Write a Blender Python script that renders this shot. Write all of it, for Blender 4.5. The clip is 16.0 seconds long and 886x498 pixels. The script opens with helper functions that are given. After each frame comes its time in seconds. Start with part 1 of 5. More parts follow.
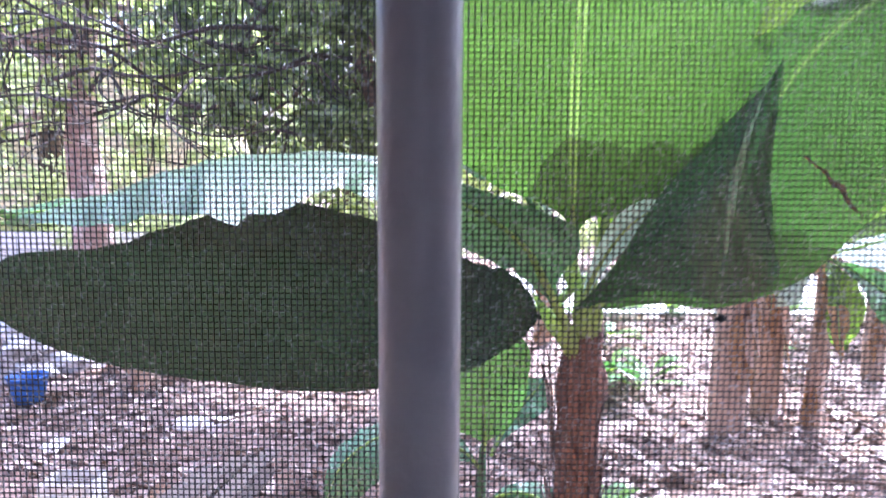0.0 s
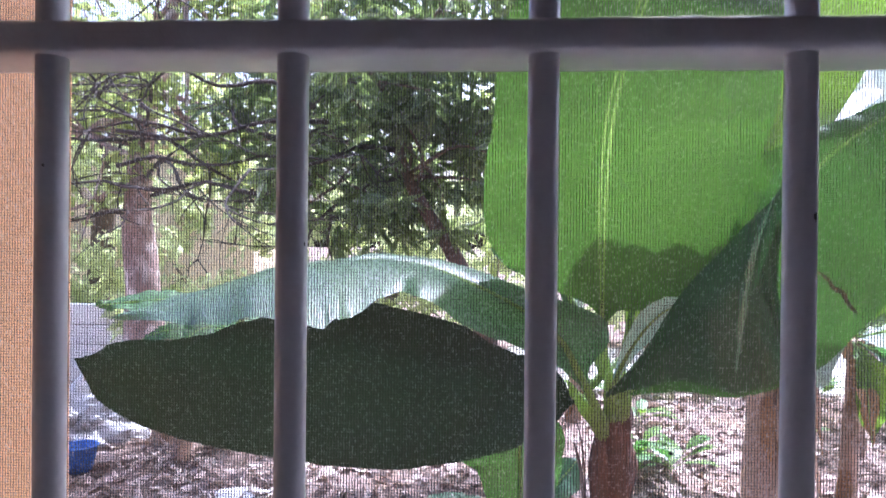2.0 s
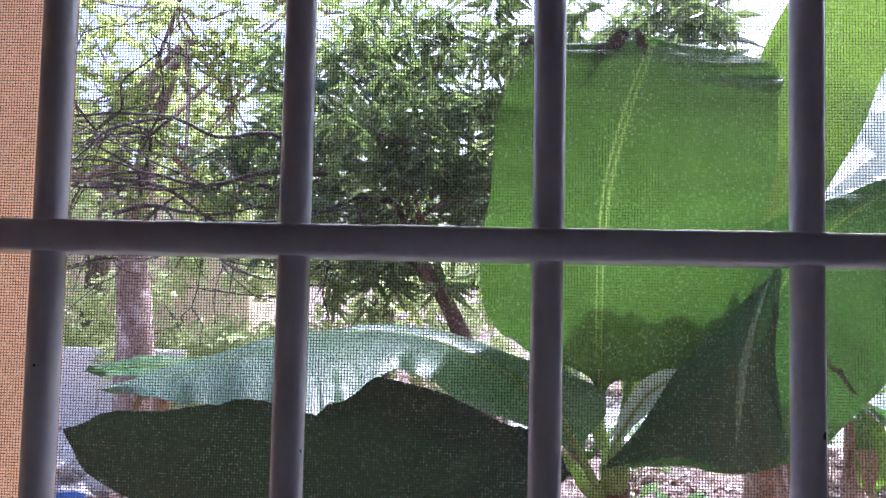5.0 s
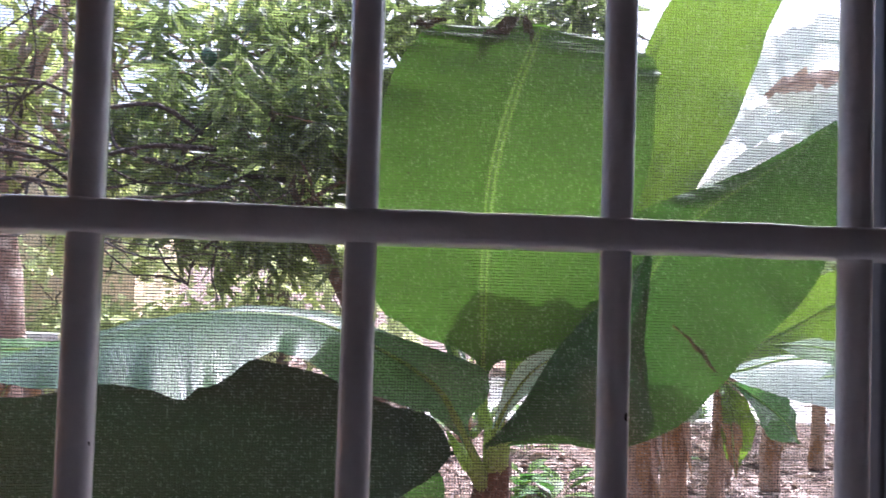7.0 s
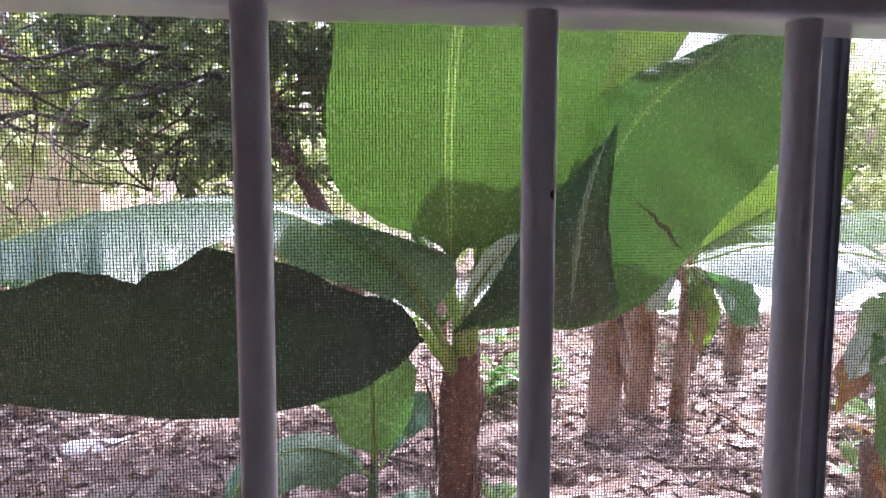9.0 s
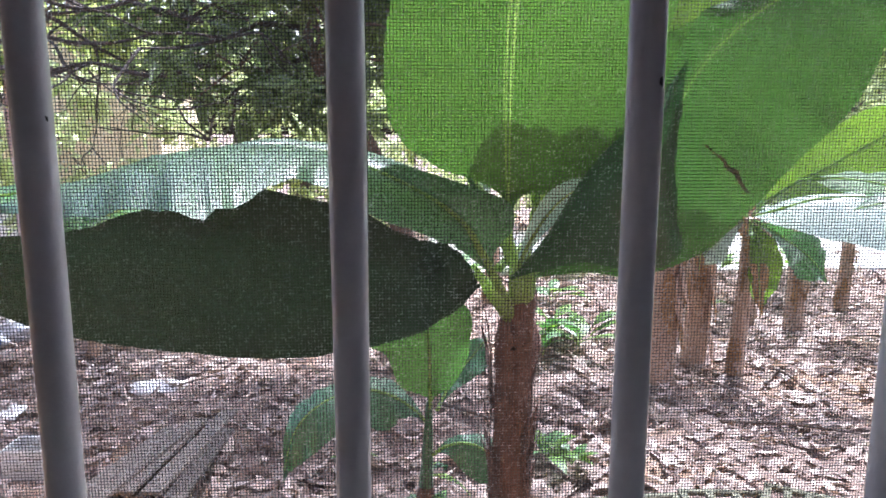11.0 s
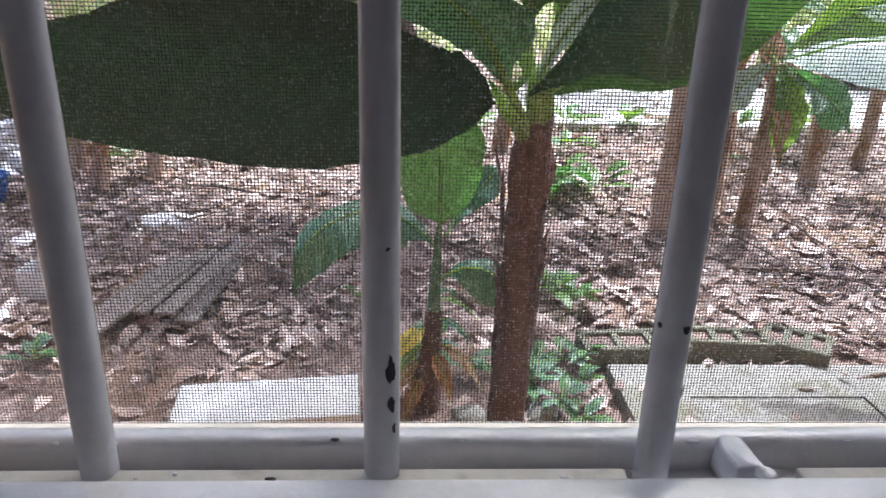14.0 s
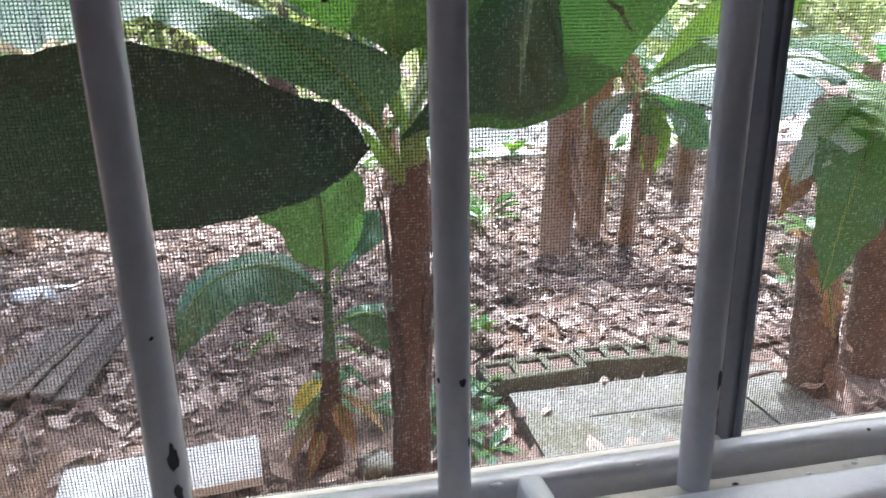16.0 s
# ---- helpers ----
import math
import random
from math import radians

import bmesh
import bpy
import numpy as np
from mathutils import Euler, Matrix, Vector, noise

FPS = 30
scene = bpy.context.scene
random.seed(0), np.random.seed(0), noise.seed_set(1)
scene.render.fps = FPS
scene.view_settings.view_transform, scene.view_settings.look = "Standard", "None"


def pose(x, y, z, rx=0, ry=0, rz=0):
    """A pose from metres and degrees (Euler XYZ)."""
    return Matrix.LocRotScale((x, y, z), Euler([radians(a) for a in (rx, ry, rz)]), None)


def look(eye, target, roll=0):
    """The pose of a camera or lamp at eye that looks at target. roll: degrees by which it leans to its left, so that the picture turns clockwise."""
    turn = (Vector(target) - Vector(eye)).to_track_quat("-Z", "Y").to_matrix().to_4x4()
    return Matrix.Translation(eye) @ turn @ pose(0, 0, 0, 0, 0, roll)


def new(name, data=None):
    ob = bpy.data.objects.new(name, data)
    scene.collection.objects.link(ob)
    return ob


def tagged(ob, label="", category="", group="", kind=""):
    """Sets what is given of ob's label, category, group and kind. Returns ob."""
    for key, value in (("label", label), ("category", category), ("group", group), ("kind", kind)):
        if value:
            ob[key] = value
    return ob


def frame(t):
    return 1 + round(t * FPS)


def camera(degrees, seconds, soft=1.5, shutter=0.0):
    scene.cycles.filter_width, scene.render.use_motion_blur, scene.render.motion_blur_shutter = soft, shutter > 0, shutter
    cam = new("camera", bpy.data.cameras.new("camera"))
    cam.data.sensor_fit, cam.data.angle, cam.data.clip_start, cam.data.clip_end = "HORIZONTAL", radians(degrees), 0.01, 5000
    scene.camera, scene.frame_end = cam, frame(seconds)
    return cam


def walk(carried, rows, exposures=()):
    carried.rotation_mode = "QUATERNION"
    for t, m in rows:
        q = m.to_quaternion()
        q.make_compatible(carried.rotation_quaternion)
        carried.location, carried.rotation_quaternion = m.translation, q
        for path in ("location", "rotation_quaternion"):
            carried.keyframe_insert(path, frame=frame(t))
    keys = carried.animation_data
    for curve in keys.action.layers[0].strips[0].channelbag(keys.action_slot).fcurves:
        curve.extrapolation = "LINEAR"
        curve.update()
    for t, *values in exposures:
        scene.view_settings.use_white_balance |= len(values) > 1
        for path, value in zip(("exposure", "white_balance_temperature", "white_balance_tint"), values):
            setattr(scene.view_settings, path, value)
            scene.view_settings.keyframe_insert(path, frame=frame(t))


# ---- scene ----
cam = camera(64.1, 16.0, 1.5, 0.4)   # shutter open for 0.4 of a frame
PATH = [
    (0, (0.005, -0.11, 1.338), (-0.019, 1.879, 1.131), 0.3),
    (0.5, (0.018, -0.153, 1.358), (-0.052, 1.843, 1.239), 0.5),
    (1, (0.014, -0.228, 1.389), (0.005, 1.77, 1.298), -0.9),
    (1.5, (-0.017, -0.266, 1.397), (-0.046, 1.729, 1.263), -1.9),
    (2, (-0.025, -0.295, 1.405), (-0.133, 1.702, 1.395), 0.6),
    (2.5, (-0.02, -0.306, 1.423), (-0.121, 1.691, 1.474), 0.3),
    (3, (-0.015, -0.314, 1.438), (-0.092, 1.682, 1.546), -0.2),
    (3.5, (-0.016, -0.317, 1.442), (-0.098, 1.677, 1.57), 0.2),
    (6, (-0.034, -0.277, 1.487), (-0.103, 1.719, 1.58), 2.3),
    (6.5, (-0.011, -0.284, 1.482), (0.054, 1.711, 1.599), 1.9),
    (7, (0.007, -0.282, 1.474), (0.189, 1.709, 1.535), 1.8),
    (7.5, (0.024, -0.281, 1.467), (0.274, 1.703, 1.509), 0.6),
    (8, (0.028, -0.277, 1.451), (0.266, 1.709, 1.42), 0.1),
    (8.5, (0.035, -0.266, 1.435), (0.3, 1.712, 1.308), 0.0),
    (11, (0.019, -0.249, 1.401), (0.132, 1.721, 1.073), 0.1),
    (11.5, (0.012, -0.243, 1.392), (0.08, 1.722, 1.028), -0.2),
    (12, (0.009, -0.235, 1.38), (0.059, 1.72, 0.959), -0.0),
    (12.5, (0.01, -0.231, 1.363), (0.049, 1.714, 0.898), -0.5),
    (13, (0.009, -0.229, 1.341), (0.035, 1.697, 0.803), -0.1),
    (13.5, (0.008, -0.229, 1.311), (0.022, 1.674, 0.694), 0.7),
    (14, (0.01, -0.223, 1.282), (0.102, 1.646, 0.576), 1.6),
    (14.5, (0.018, -0.225, 1.28), (0.166, 1.649, 0.597), 1.5),
    (15, (0.032, -0.235, 1.288), (0.229, 1.651, 0.651), 0.5),
    (15.5, (0.046, -0.233, 1.289), (0.338, 1.636, 0.639), -0.7),
    (16, (0.056, -0.232, 1.295), (0.42, 1.641, 0.694), -1.1),
]
EXPOSURES = [(0.0, 2.64, 4950, 24), (1.0, 2.42, 5000, 23), (2.5, 2.2, 5000, 21), (3.5, 1.98, 5150, 20), (6.0, 2.06, 4950, 24), (6.5, 1.97, 5250, 20), (7.5, 2.02, 5400, 23), (8.5, 2.17, 5450, 26), (11.0, 2.12, 5250, 13), (12.0, 2.28, 5250, 13), (13.5, 1.97, 5350, 9), (14.0, 1.81, 5350, 11), (16.0, 1.94, 5300, 7)]
walk(cam, [(t, look(eye, target, roll)) for t, eye, target, roll in PATH], EXPOSURES)

# ---- world and sun ----
SUN_ELEVATION, SUN_AZIMUTH = radians(62), radians(32)   # azimuth from +y towards +x
world = bpy.data.worlds.new("sky")
scene.world = world
world.use_nodes = True
wn = world.node_tree.nodes
sky = wn.new("ShaderNodeTexSky")
sky.sky_type, sky.sun_disc = "NISHITA", False
sky.sun_elevation, sky.sun_rotation = SUN_ELEVATION, SUN_AZIMUTH
sky.air_density, sky.dust_density, sky.ozone_density = 1.2, 9.0, 0.0
world.node_tree.links.new(sky.outputs[0], wn["Background"].inputs[0])
wn["Background"].inputs[1].default_value = 0.15

sun = new("sun", bpy.data.lights.new("sun", "SUN"))
sun.data.energy, sun.data.angle, sun.data.color = 3.15, radians(0.6), (1.0, 0.95, 0.86)
SUN_WAY = Vector((math.sin(SUN_AZIMUTH) * math.cos(SUN_ELEVATION), math.cos(SUN_AZIMUTH) * math.cos(SUN_ELEVATION), math.sin(SUN_ELEVATION)))
sun.matrix_world = look(SUN_WAY * 20, (0, 0, 0))


# ---- materials ----
def material(name, dark, light, scale=8.0, rough=0.7, bump=0.2, fine=60.0, spread=0.5, see_through=0.0, glow_colour=None, island=False, stretch=(1, 1, 1), metal=0.0, gap=0.01, random_shift=0.0, stain=None, coat=0.0):
    """Two tones mixed by coarse and fine noise, with relief; see_through lets light pass as in a leaf."""
    m = bpy.data.materials.new(name)
    m.use_nodes = True
    n, k = m.node_tree.nodes, m.node_tree.links
    p = n["Principled BSDF"]
    p.inputs["Roughness"].default_value, p.inputs["Metallic"].default_value = rough, metal
    p.inputs["Coat Weight"].default_value = coat
    tc, mp = n.new("ShaderNodeTexCoord"), n.new("ShaderNodeMapping")
    mp.inputs["Scale"].default_value = stretch
    k.new(tc.outputs["Object"], mp.inputs[0])
    a, b = n.new("ShaderNodeTexNoise"), n.new("ShaderNodeTexNoise")
    for tex, s, detail in ((a, scale, 6), (b, fine, 4)):
        tex.inputs["Scale"].default_value, tex.inputs["Detail"].default_value = s, detail
        tex.inputs["Roughness"].default_value = 0.65
        k.new(mp.outputs[0], tex.inputs["Vector"])
    blend = n.new("ShaderNodeMix")
    blend.data_type, blend.inputs[0].default_value = "FLOAT", 0.4
    k.new(a.outputs[0], blend.inputs[2]), k.new(b.outputs[0], blend.inputs[3])
    value = blend.outputs[0]
    if island or random_shift:
        source = n.new("ShaderNodeNewGeometry").outputs["Random Per Island"] if island else n.new("ShaderNodeObjectInfo").outputs["Random"]
        mixer = n.new("ShaderNodeMix")
        mixer.data_type, mixer.inputs[0].default_value = "FLOAT", 0.7 if island else random_shift
        k.new(value, mixer.inputs[2]), k.new(source, mixer.inputs[3])
        value = mixer.outputs[0]
    ramp = n.new("ShaderNodeValToRGB")
    ramp.color_ramp.elements[0].position, ramp.color_ramp.elements[1].position = 0.5 - spread / 2, 0.5 + spread / 2
    ramp.color_ramp.elements[0].color, ramp.color_ramp.elements[1].color = (*dark, 1), (*light, 1)
    k.new(value, ramp.inputs[0])
    colour = ramp.outputs[0]
    if stain:
        s_tex, s_ramp, s_mix = n.new("ShaderNodeTexNoise"), n.new("ShaderNodeValToRGB"), n.new("ShaderNodeMix")
        s_tex.inputs["Scale"].default_value, s_tex.inputs["Detail"].default_value = stain[1], 8
        k.new(tc.outputs["Object"], s_tex.inputs["Vector"]), k.new(s_tex.outputs[0], s_ramp.inputs[0])
        s_ramp.color_ramp.elements[0].position, s_ramp.color_ramp.elements[1].position = stain[2], stain[2] + 0.12
        s_mix.data_type = "RGBA"
        k.new(s_ramp.outputs[0], s_mix.inputs[0]), k.new(colour, s_mix.inputs[6])
        s_mix.inputs[7].default_value = (*stain[0], 1)
        colour = s_mix.outputs[2]
    k.new(colour, p.inputs["Base Color"])
    bp = n.new("ShaderNodeBump")
    bp.inputs["Strength"].default_value, bp.inputs["Distance"].default_value = bump, gap
    k.new(blend.outputs[0], bp.inputs["Height"]), k.new(bp.outputs[0], p.inputs["Normal"])
    if see_through:
        t, mix = n.new("ShaderNodeBsdfTranslucent"), n.new("ShaderNodeMixShader")
        tint = n.new("ShaderNodeMix")
        tint.data_type, tint.inputs[0].default_value = "RGBA", 0.7
        k.new(colour, tint.inputs[6])
        tint.inputs[7].default_value = (*glow_colour, 1)
        k.new(tint.outputs[2], t.inputs[0])
        mix.inputs[0].default_value = see_through
        k.new(p.outputs[0], mix.inputs[1]), k.new(t.outputs[0], mix.inputs[2])
        k.new(mix.outputs[0], n["Material Output"].inputs[0])
    return m


def leaf_material(name, dark, light, glow_colour, see_through=0.5, rough=0.38, veins=130.0, rib=0.0, gloss=0.5, ribbed=0.10):
    """A broad leaf: side veins across the blade by its UV map, blotches, and light passing through."""
    m = material(name, dark, light, 7.0, rough, 0.12, 90.0, 0.55, see_through, glow_colour, random_shift=0.2)
    n, k = m.node_tree.nodes, m.node_tree.links
    n["Principled BSDF"].inputs["Specular IOR Level"].default_value = gloss
    uv, wave = n.new("ShaderNodeUVMap"), n.new("ShaderNodeTexWave")
    wave.wave_type, wave.bands_direction = "BANDS", "X"
    wave.inputs["Scale"].default_value, wave.inputs["Distortion"].default_value = veins / 6.28, 0.6
    k.new(uv.outputs[0], wave.inputs["Vector"])
    old = [x for x in n if x.bl_idname == "ShaderNodeBump"][0]
    bp = n.new("ShaderNodeBump")
    bp.inputs["Strength"].default_value, bp.inputs["Distance"].default_value = ribbed, 0.002
    k.new(wave.outputs[1], bp.inputs["Height"]), k.new(old.outputs[0], bp.inputs["Normal"])
    k.new(bp.outputs[0], n["Principled BSDF"].inputs["Normal"])
    # the pale double line of the midrib, by the distance from the blade's middle
    split, off, near = n.new("ShaderNodeSeparateXYZ"), n.new("ShaderNodeMath"), n.new("ShaderNodeMapRange")
    k.new(uv.outputs[0], split.inputs[0])
    off.operation = "SUBTRACT"
    off.inputs[1].default_value = 0.5
    k.new(split.outputs[1], off.inputs[0])
    size = n.new("ShaderNodeMath")
    size.operation = "ABSOLUTE"
    k.new(off.outputs[0], size.inputs[0])
    gap = n.new("ShaderNodeMath")
    gap.operation = "SUBTRACT"
    gap.inputs[1].default_value = 0.012
    k.new(size.outputs[0], gap.inputs[0])
    far = n.new("ShaderNodeMath")
    far.operation = "ABSOLUTE"
    k.new(gap.outputs[0], far.inputs[0]), k.new(far.outputs[0], near.inputs[0])
    near.inputs[1].default_value, near.inputs[2].default_value, near.inputs[3].default_value, near.inputs[4].default_value = 0.001, 0.009, rib, 0.0
    for target in (n["Principled BSDF"].inputs["Base Color"], *[x.inputs[0] for x in n if x.bl_idname == "ShaderNodeBsdfTranslucent"]):
        mixer = n.new("ShaderNodeMix")
        mixer.data_type = "RGBA"
        k.new(near.outputs[0], mixer.inputs[0]), k.new(target.links[0].from_socket, mixer.inputs[6])
        mixer.inputs[7].default_value = (0.38, 0.55, 0.14, 1)
        k.new(mixer.outputs[2], target)
    for t in [x for x in n if x.bl_idname == "ShaderNodeBsdfTranslucent"]:
        k.new(bp.outputs[0], t.inputs["Normal"])
    return m


def glinting(m):
    """Show the painted specks that stand for glints in light passing the wires."""
    for node in m.node_tree.nodes:
        if node.bl_idname == "ShaderNodeMix" and node.outputs[2].links and node.outputs[2].links[0].to_node.bl_idname == "ShaderNodeBsdfTranslucent":
            node.inputs[0].default_value = 0.15
    return m


PAINT = material("white_gloss_paint", (0.59, 0.583, 0.61), (0.73, 0.723, 0.75), 40, 0.3, 0.25, 160, 0.6, gap=0.003, coat=0.25)
CHIP = material("bare_dark_steel", (0.012, 0.012, 0.016), (0.03, 0.03, 0.035), 200, 0.55, 0.3, 500, gap=0.0005)
CREAM = material("cream_painted_sill", (0.38, 0.36, 0.31), (0.55, 0.52, 0.455), 18, 0.6, 0.35, 160, gap=0.002, stain=((0.25, 0.22, 0.17), 30, 0.62))
PEACH = material("peach_wall_paint", (0.70, 0.40, 0.20), (0.78, 0.47, 0.26), 5, 0.75, 0.25, 90, gap=0.003)
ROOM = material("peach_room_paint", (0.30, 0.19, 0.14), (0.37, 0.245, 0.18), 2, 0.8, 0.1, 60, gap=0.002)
ROOM_FLOOR = material("brown_floor_tile", (0.20, 0.17, 0.15), (0.28, 0.24, 0.21), 3, 0.4, 0.1, 60, gap=0.002)
# the pale stain paints sparkling glints on the grey wires
SCREEN_WIRE = glinting(material("grey_screen_wire", (0.008, 0.009, 0.011), (0.07, 0.075, 0.08), 420, 0.3, 0.0, 900, 0.4, 0.28, (0.08, 0.085, 0.09), stain=((0.34, 0.365, 0.39), 900, 0.54)))
SCREEN_FRAME = material("dark_grey_aluminium", (0.10, 0.11, 0.135), (0.15, 0.16, 0.19), 30, 0.45, 0.1, 200, metal=0.2, gap=0.0005)
SOIL = material("leaf_strewn_soil", (0.085, 0.055, 0.046), (0.25, 0.18, 0.155), 3.5, 0.95, 0.9, 38, 0.45, gap=0.03, stain=((0.20, 0.13, 0.09), 1.3, 0.52))
LITTER = material("dry_fallen_leaves", (0.10, 0.06, 0.052), (0.60, 0.50, 0.455), 9, 0.85, 0.4, 70, 0.8, 0.15, (0.5, 0.33, 0.2), island=True, gap=0.004)
STEM = material("banana_stem_fibre", (0.032, 0.019, 0.015), (0.135, 0.075, 0.058), 16, 0.9, 1.0, 90, 0.5, stretch=(1, 1, 0.22), gap=0.02, stain=((0.035, 0.02, 0.015), 9, 0.6))
BROWN_STEM = material("brown_banana_stem", (0.06, 0.036, 0.026), (0.25, 0.16, 0.115), 9, 0.85, 0.8, 60, 0.6, stretch=(1, 1, 0.14), gap=0.014)
DRY_STEM = material("dry_banana_stem", (0.17, 0.105, 0.08), (0.60, 0.45, 0.345), 8, 0.85, 0.8, 60, 0.6, stretch=(1, 1, 0.12), gap=0.012)
PETIOLE = material("green_leaf_stalk", (0.15, 0.22, 0.08), (0.30, 0.40, 0.17), 9, 0.5, 0.2, 60, 0.6, 0.6, (0.5, 0.7, 0.2), stretch=(1, 1, 0.3), gap=0.003)
LEAF_SUNLIT = leaf_material("sunlit_banana_leaf", (0.04, 0.10, 0.03), (0.07, 0.15, 0.045), (0.083, 0.184, 0.011), 0.42, 0.55, veins=420.0, rib=0.45, gloss=0.25, ribbed=0.2)
LEAF_SIDE = leaf_material("side_banana_leaf", (0.038, 0.098, 0.032), (0.068, 0.148, 0.050), (0.062, 0.165, 0.015), 0.42, 0.55, veins=420.0, rib=0.35, gloss=0.25, ribbed=0.2)
LEAF_LIME = leaf_material("lime_green_young_leaf", (0.07, 0.15, 0.03), (0.11, 0.21, 0.045), (0.24, 0.40, 0.02), 0.5, rib=0.25)
# glossy leaf whose light base also paints the sheen
LEAF_SHEEN_TONE = leaf_material("sheen_toned_leaf", (0.28, 0.36, 0.31), (0.46, 0.54, 0.48), (0.25, 0.42, 0.18), 0.3, 0.3, gloss=0.9)
LEAF_ARCH = leaf_material("glossy_banana_leaf", (0.036, 0.076, 0.05), (0.07, 0.125, 0.088), (0.14, 0.42, 0.05), 0.40, 0.32, 700.0, gloss=1.0, ribbed=0.35)
LEAF_TEAL = leaf_material("blue_green_young_leaf", (0.045, 0.11, 0.07), (0.10, 0.19, 0.12), (0.07, 0.24, 0.08), 0.3, 0.45, 300.0, gloss=0.6)
# near-white base carries the strong light on the torn leaves
LEAF_TORN = leaf_material("torn_leaf_bright_tone", (0.55, 0.64, 0.60), (0.74, 0.82, 0.78), (0.86, 0.94, 0.84), 0.6, 0.3, gloss=0.9)
# old leaf green taken near black, so the colour holds its shade
LEAF_OLD_SHADE = leaf_material("old_leaf_shade_tone", (0.002, 0.010, 0.007), (0.010, 0.031, 0.015), (0.008, 0.04, 0.010), 0.10, 0.6, gloss=0.2)
# darker copy of the leaf green, with the fold's shade in the colour
LEAF_FOLD_SHADE = leaf_material("fold_shade_leaf", (0.012, 0.040, 0.019), (0.032, 0.082, 0.034), (0.04, 0.15, 0.025), 0.34, 0.45, gloss=0.45)
LEAF_YOUNG = leaf_material("fresh_banana_leaf", (0.05, 0.125, 0.04), (0.095, 0.20, 0.065), (0.11, 0.28, 0.04), 0.4)
# pale blue-green base imitates the sheen on the young leaf's upper side
LEAF_PALE = leaf_material("young_leaf_sheen_tone", (0.24, 0.46, 0.45), (0.36, 0.60, 0.61), (0.45, 0.62, 0.45), 0.2, 0.35, gloss=0.8)
LEAF_BLACK = leaf_material("withered_black_leaf", (0.02, 0.018, 0.012), (0.06, 0.05, 0.035), (0.05, 0.05, 0.02), 0.1, 0.8)
LEAF_DRY = leaf_material("dry_banana_leaf", (0.13, 0.07, 0.035), (0.36, 0.22, 0.12), (0.5, 0.3, 0.1), 0.25, 0.8)
LEAF_YELLOW = leaf_material("yellowing_leaf", (0.35, 0.25, 0.03), (0.6, 0.5, 0.08), (0.8, 0.65, 0.08), 0.4, 0.6)
MANGO_LEAF = material("dark_tree_leaf", (0.035, 0.065, 0.038), (0.145, 0.20, 0.105), 30, 0.36, 0.0, 90, 0.7, 0.42, (0.38, 0.50, 0.13), island=True)
TWIG = material("dark_twig_bark", (0.025, 0.02, 0.02), (0.10, 0.08, 0.075), 12, 0.9, 0.6, 70, 0.6, gap=0.004)
LEAF_STRAW = leaf_material("straw_coloured_dry_leaf", (0.36, 0.27, 0.20), (0.62, 0.50, 0.40), (0.6, 0.45, 0.3), 0.25, 0.8)
LIGHT_LEAF = material("light_tree_leaf", (0.08, 0.14, 0.04), (0.28, 0.36, 0.12), 30, 0.4, 0.0, 90, 0.7, 0.6, (0.62, 0.70, 0.24), island=True)
# lightened foliage green, so distance haze and brightness sit in the colour
HAZE_LEAF = material("haze_toned_leaf", (0.20, 0.28, 0.12), (0.46, 0.54, 0.30), 30, 0.4, 0.0, 90, 0.7, 0.65, (0.85, 0.9, 0.5), island=True)
BARK = material("tree_bark", (0.07, 0.05, 0.04), (0.22, 0.16, 0.13), 12, 0.9, 0.8, 70, 0.6, stretch=(1, 1, 0.3), gap=0.015)
RED_BARK = material("reddish_bark", (0.17, 0.10, 0.085), (0.50, 0.38, 0.33), 10, 0.9, 0.8, 60, 0.6, stretch=(1, 1, 0.3), gap=0.015, stain=((0.68, 0.60, 0.56), 7, 0.53))
CONCRETE = material("weathered_concrete", (0.11, 0.11, 0.10), (0.245, 0.24, 0.22), 5, 0.9, 0.5, 80, 0.6, gap=0.004, stain=((0.115, 0.11, 0.075), 4.5, 0.5))
MOSSY = material("mossy_concrete_block", (0.045, 0.05, 0.028), (0.17, 0.165, 0.125), 9, 0.95, 0.6, 90, 0.6, gap=0.005)
WHITE_BOARD = material("white_board", (0.46, 0.48, 0.49), (0.58, 0.59, 0.60), 4, 0.5, 0.04, 60, gap=0.002)
GREY_WOOD = material("weathered_grey_plank", (0.075, 0.06, 0.055), (0.21, 0.175, 0.155), 7, 0.9, 0.5, 60, 0.6, stretch=(1, 0.1, 1), gap=0.005, random_shift=0.4)
BLUE = material("blue_plastic", (0.02, 0.09, 0.32), (0.03, 0.12, 0.42), 6, 0.5, 0.05, 60)
SHEETING = material("grey_plastic_sheet", (0.36, 0.36, 0.38), (0.68, 0.68, 0.70), 5, 0.45, 0.5, 40, 0.6, gap=0.02, stain=((0.16, 0.14, 0.13), 5, 0.57))
YARD = material("pale_yard_concrete", (0.42, 0.40, 0.38), (0.62, 0.60, 0.57), 3, 0.9, 0.3, 60, gap=0.004, stain=((0.34, 0.31, 0.27), 3.0, 0.56))
WHITEWASH = material("whitewashed_wall", (0.76, 0.74, 0.72), (0.88, 0.86, 0.84), 2, 0.85, 0.2, 30, gap=0.005)
OCHRE = material("ochre_wall_wash", (0.76, 0.62, 0.40), (0.88, 0.76, 0.54), 3, 0.85, 0.2, 40, gap=0.005, stain=((0.50, 0.42, 0.26), 1.6, 0.5))


# ---- mesh helpers ----
def part(name, bm, mat, parent=None, label="", smooth=True):
    me = bpy.data.meshes.new(name)
    bm.to_mesh(me)
    bm.free()
    return attach(name, me, mat, parent, label, smooth)


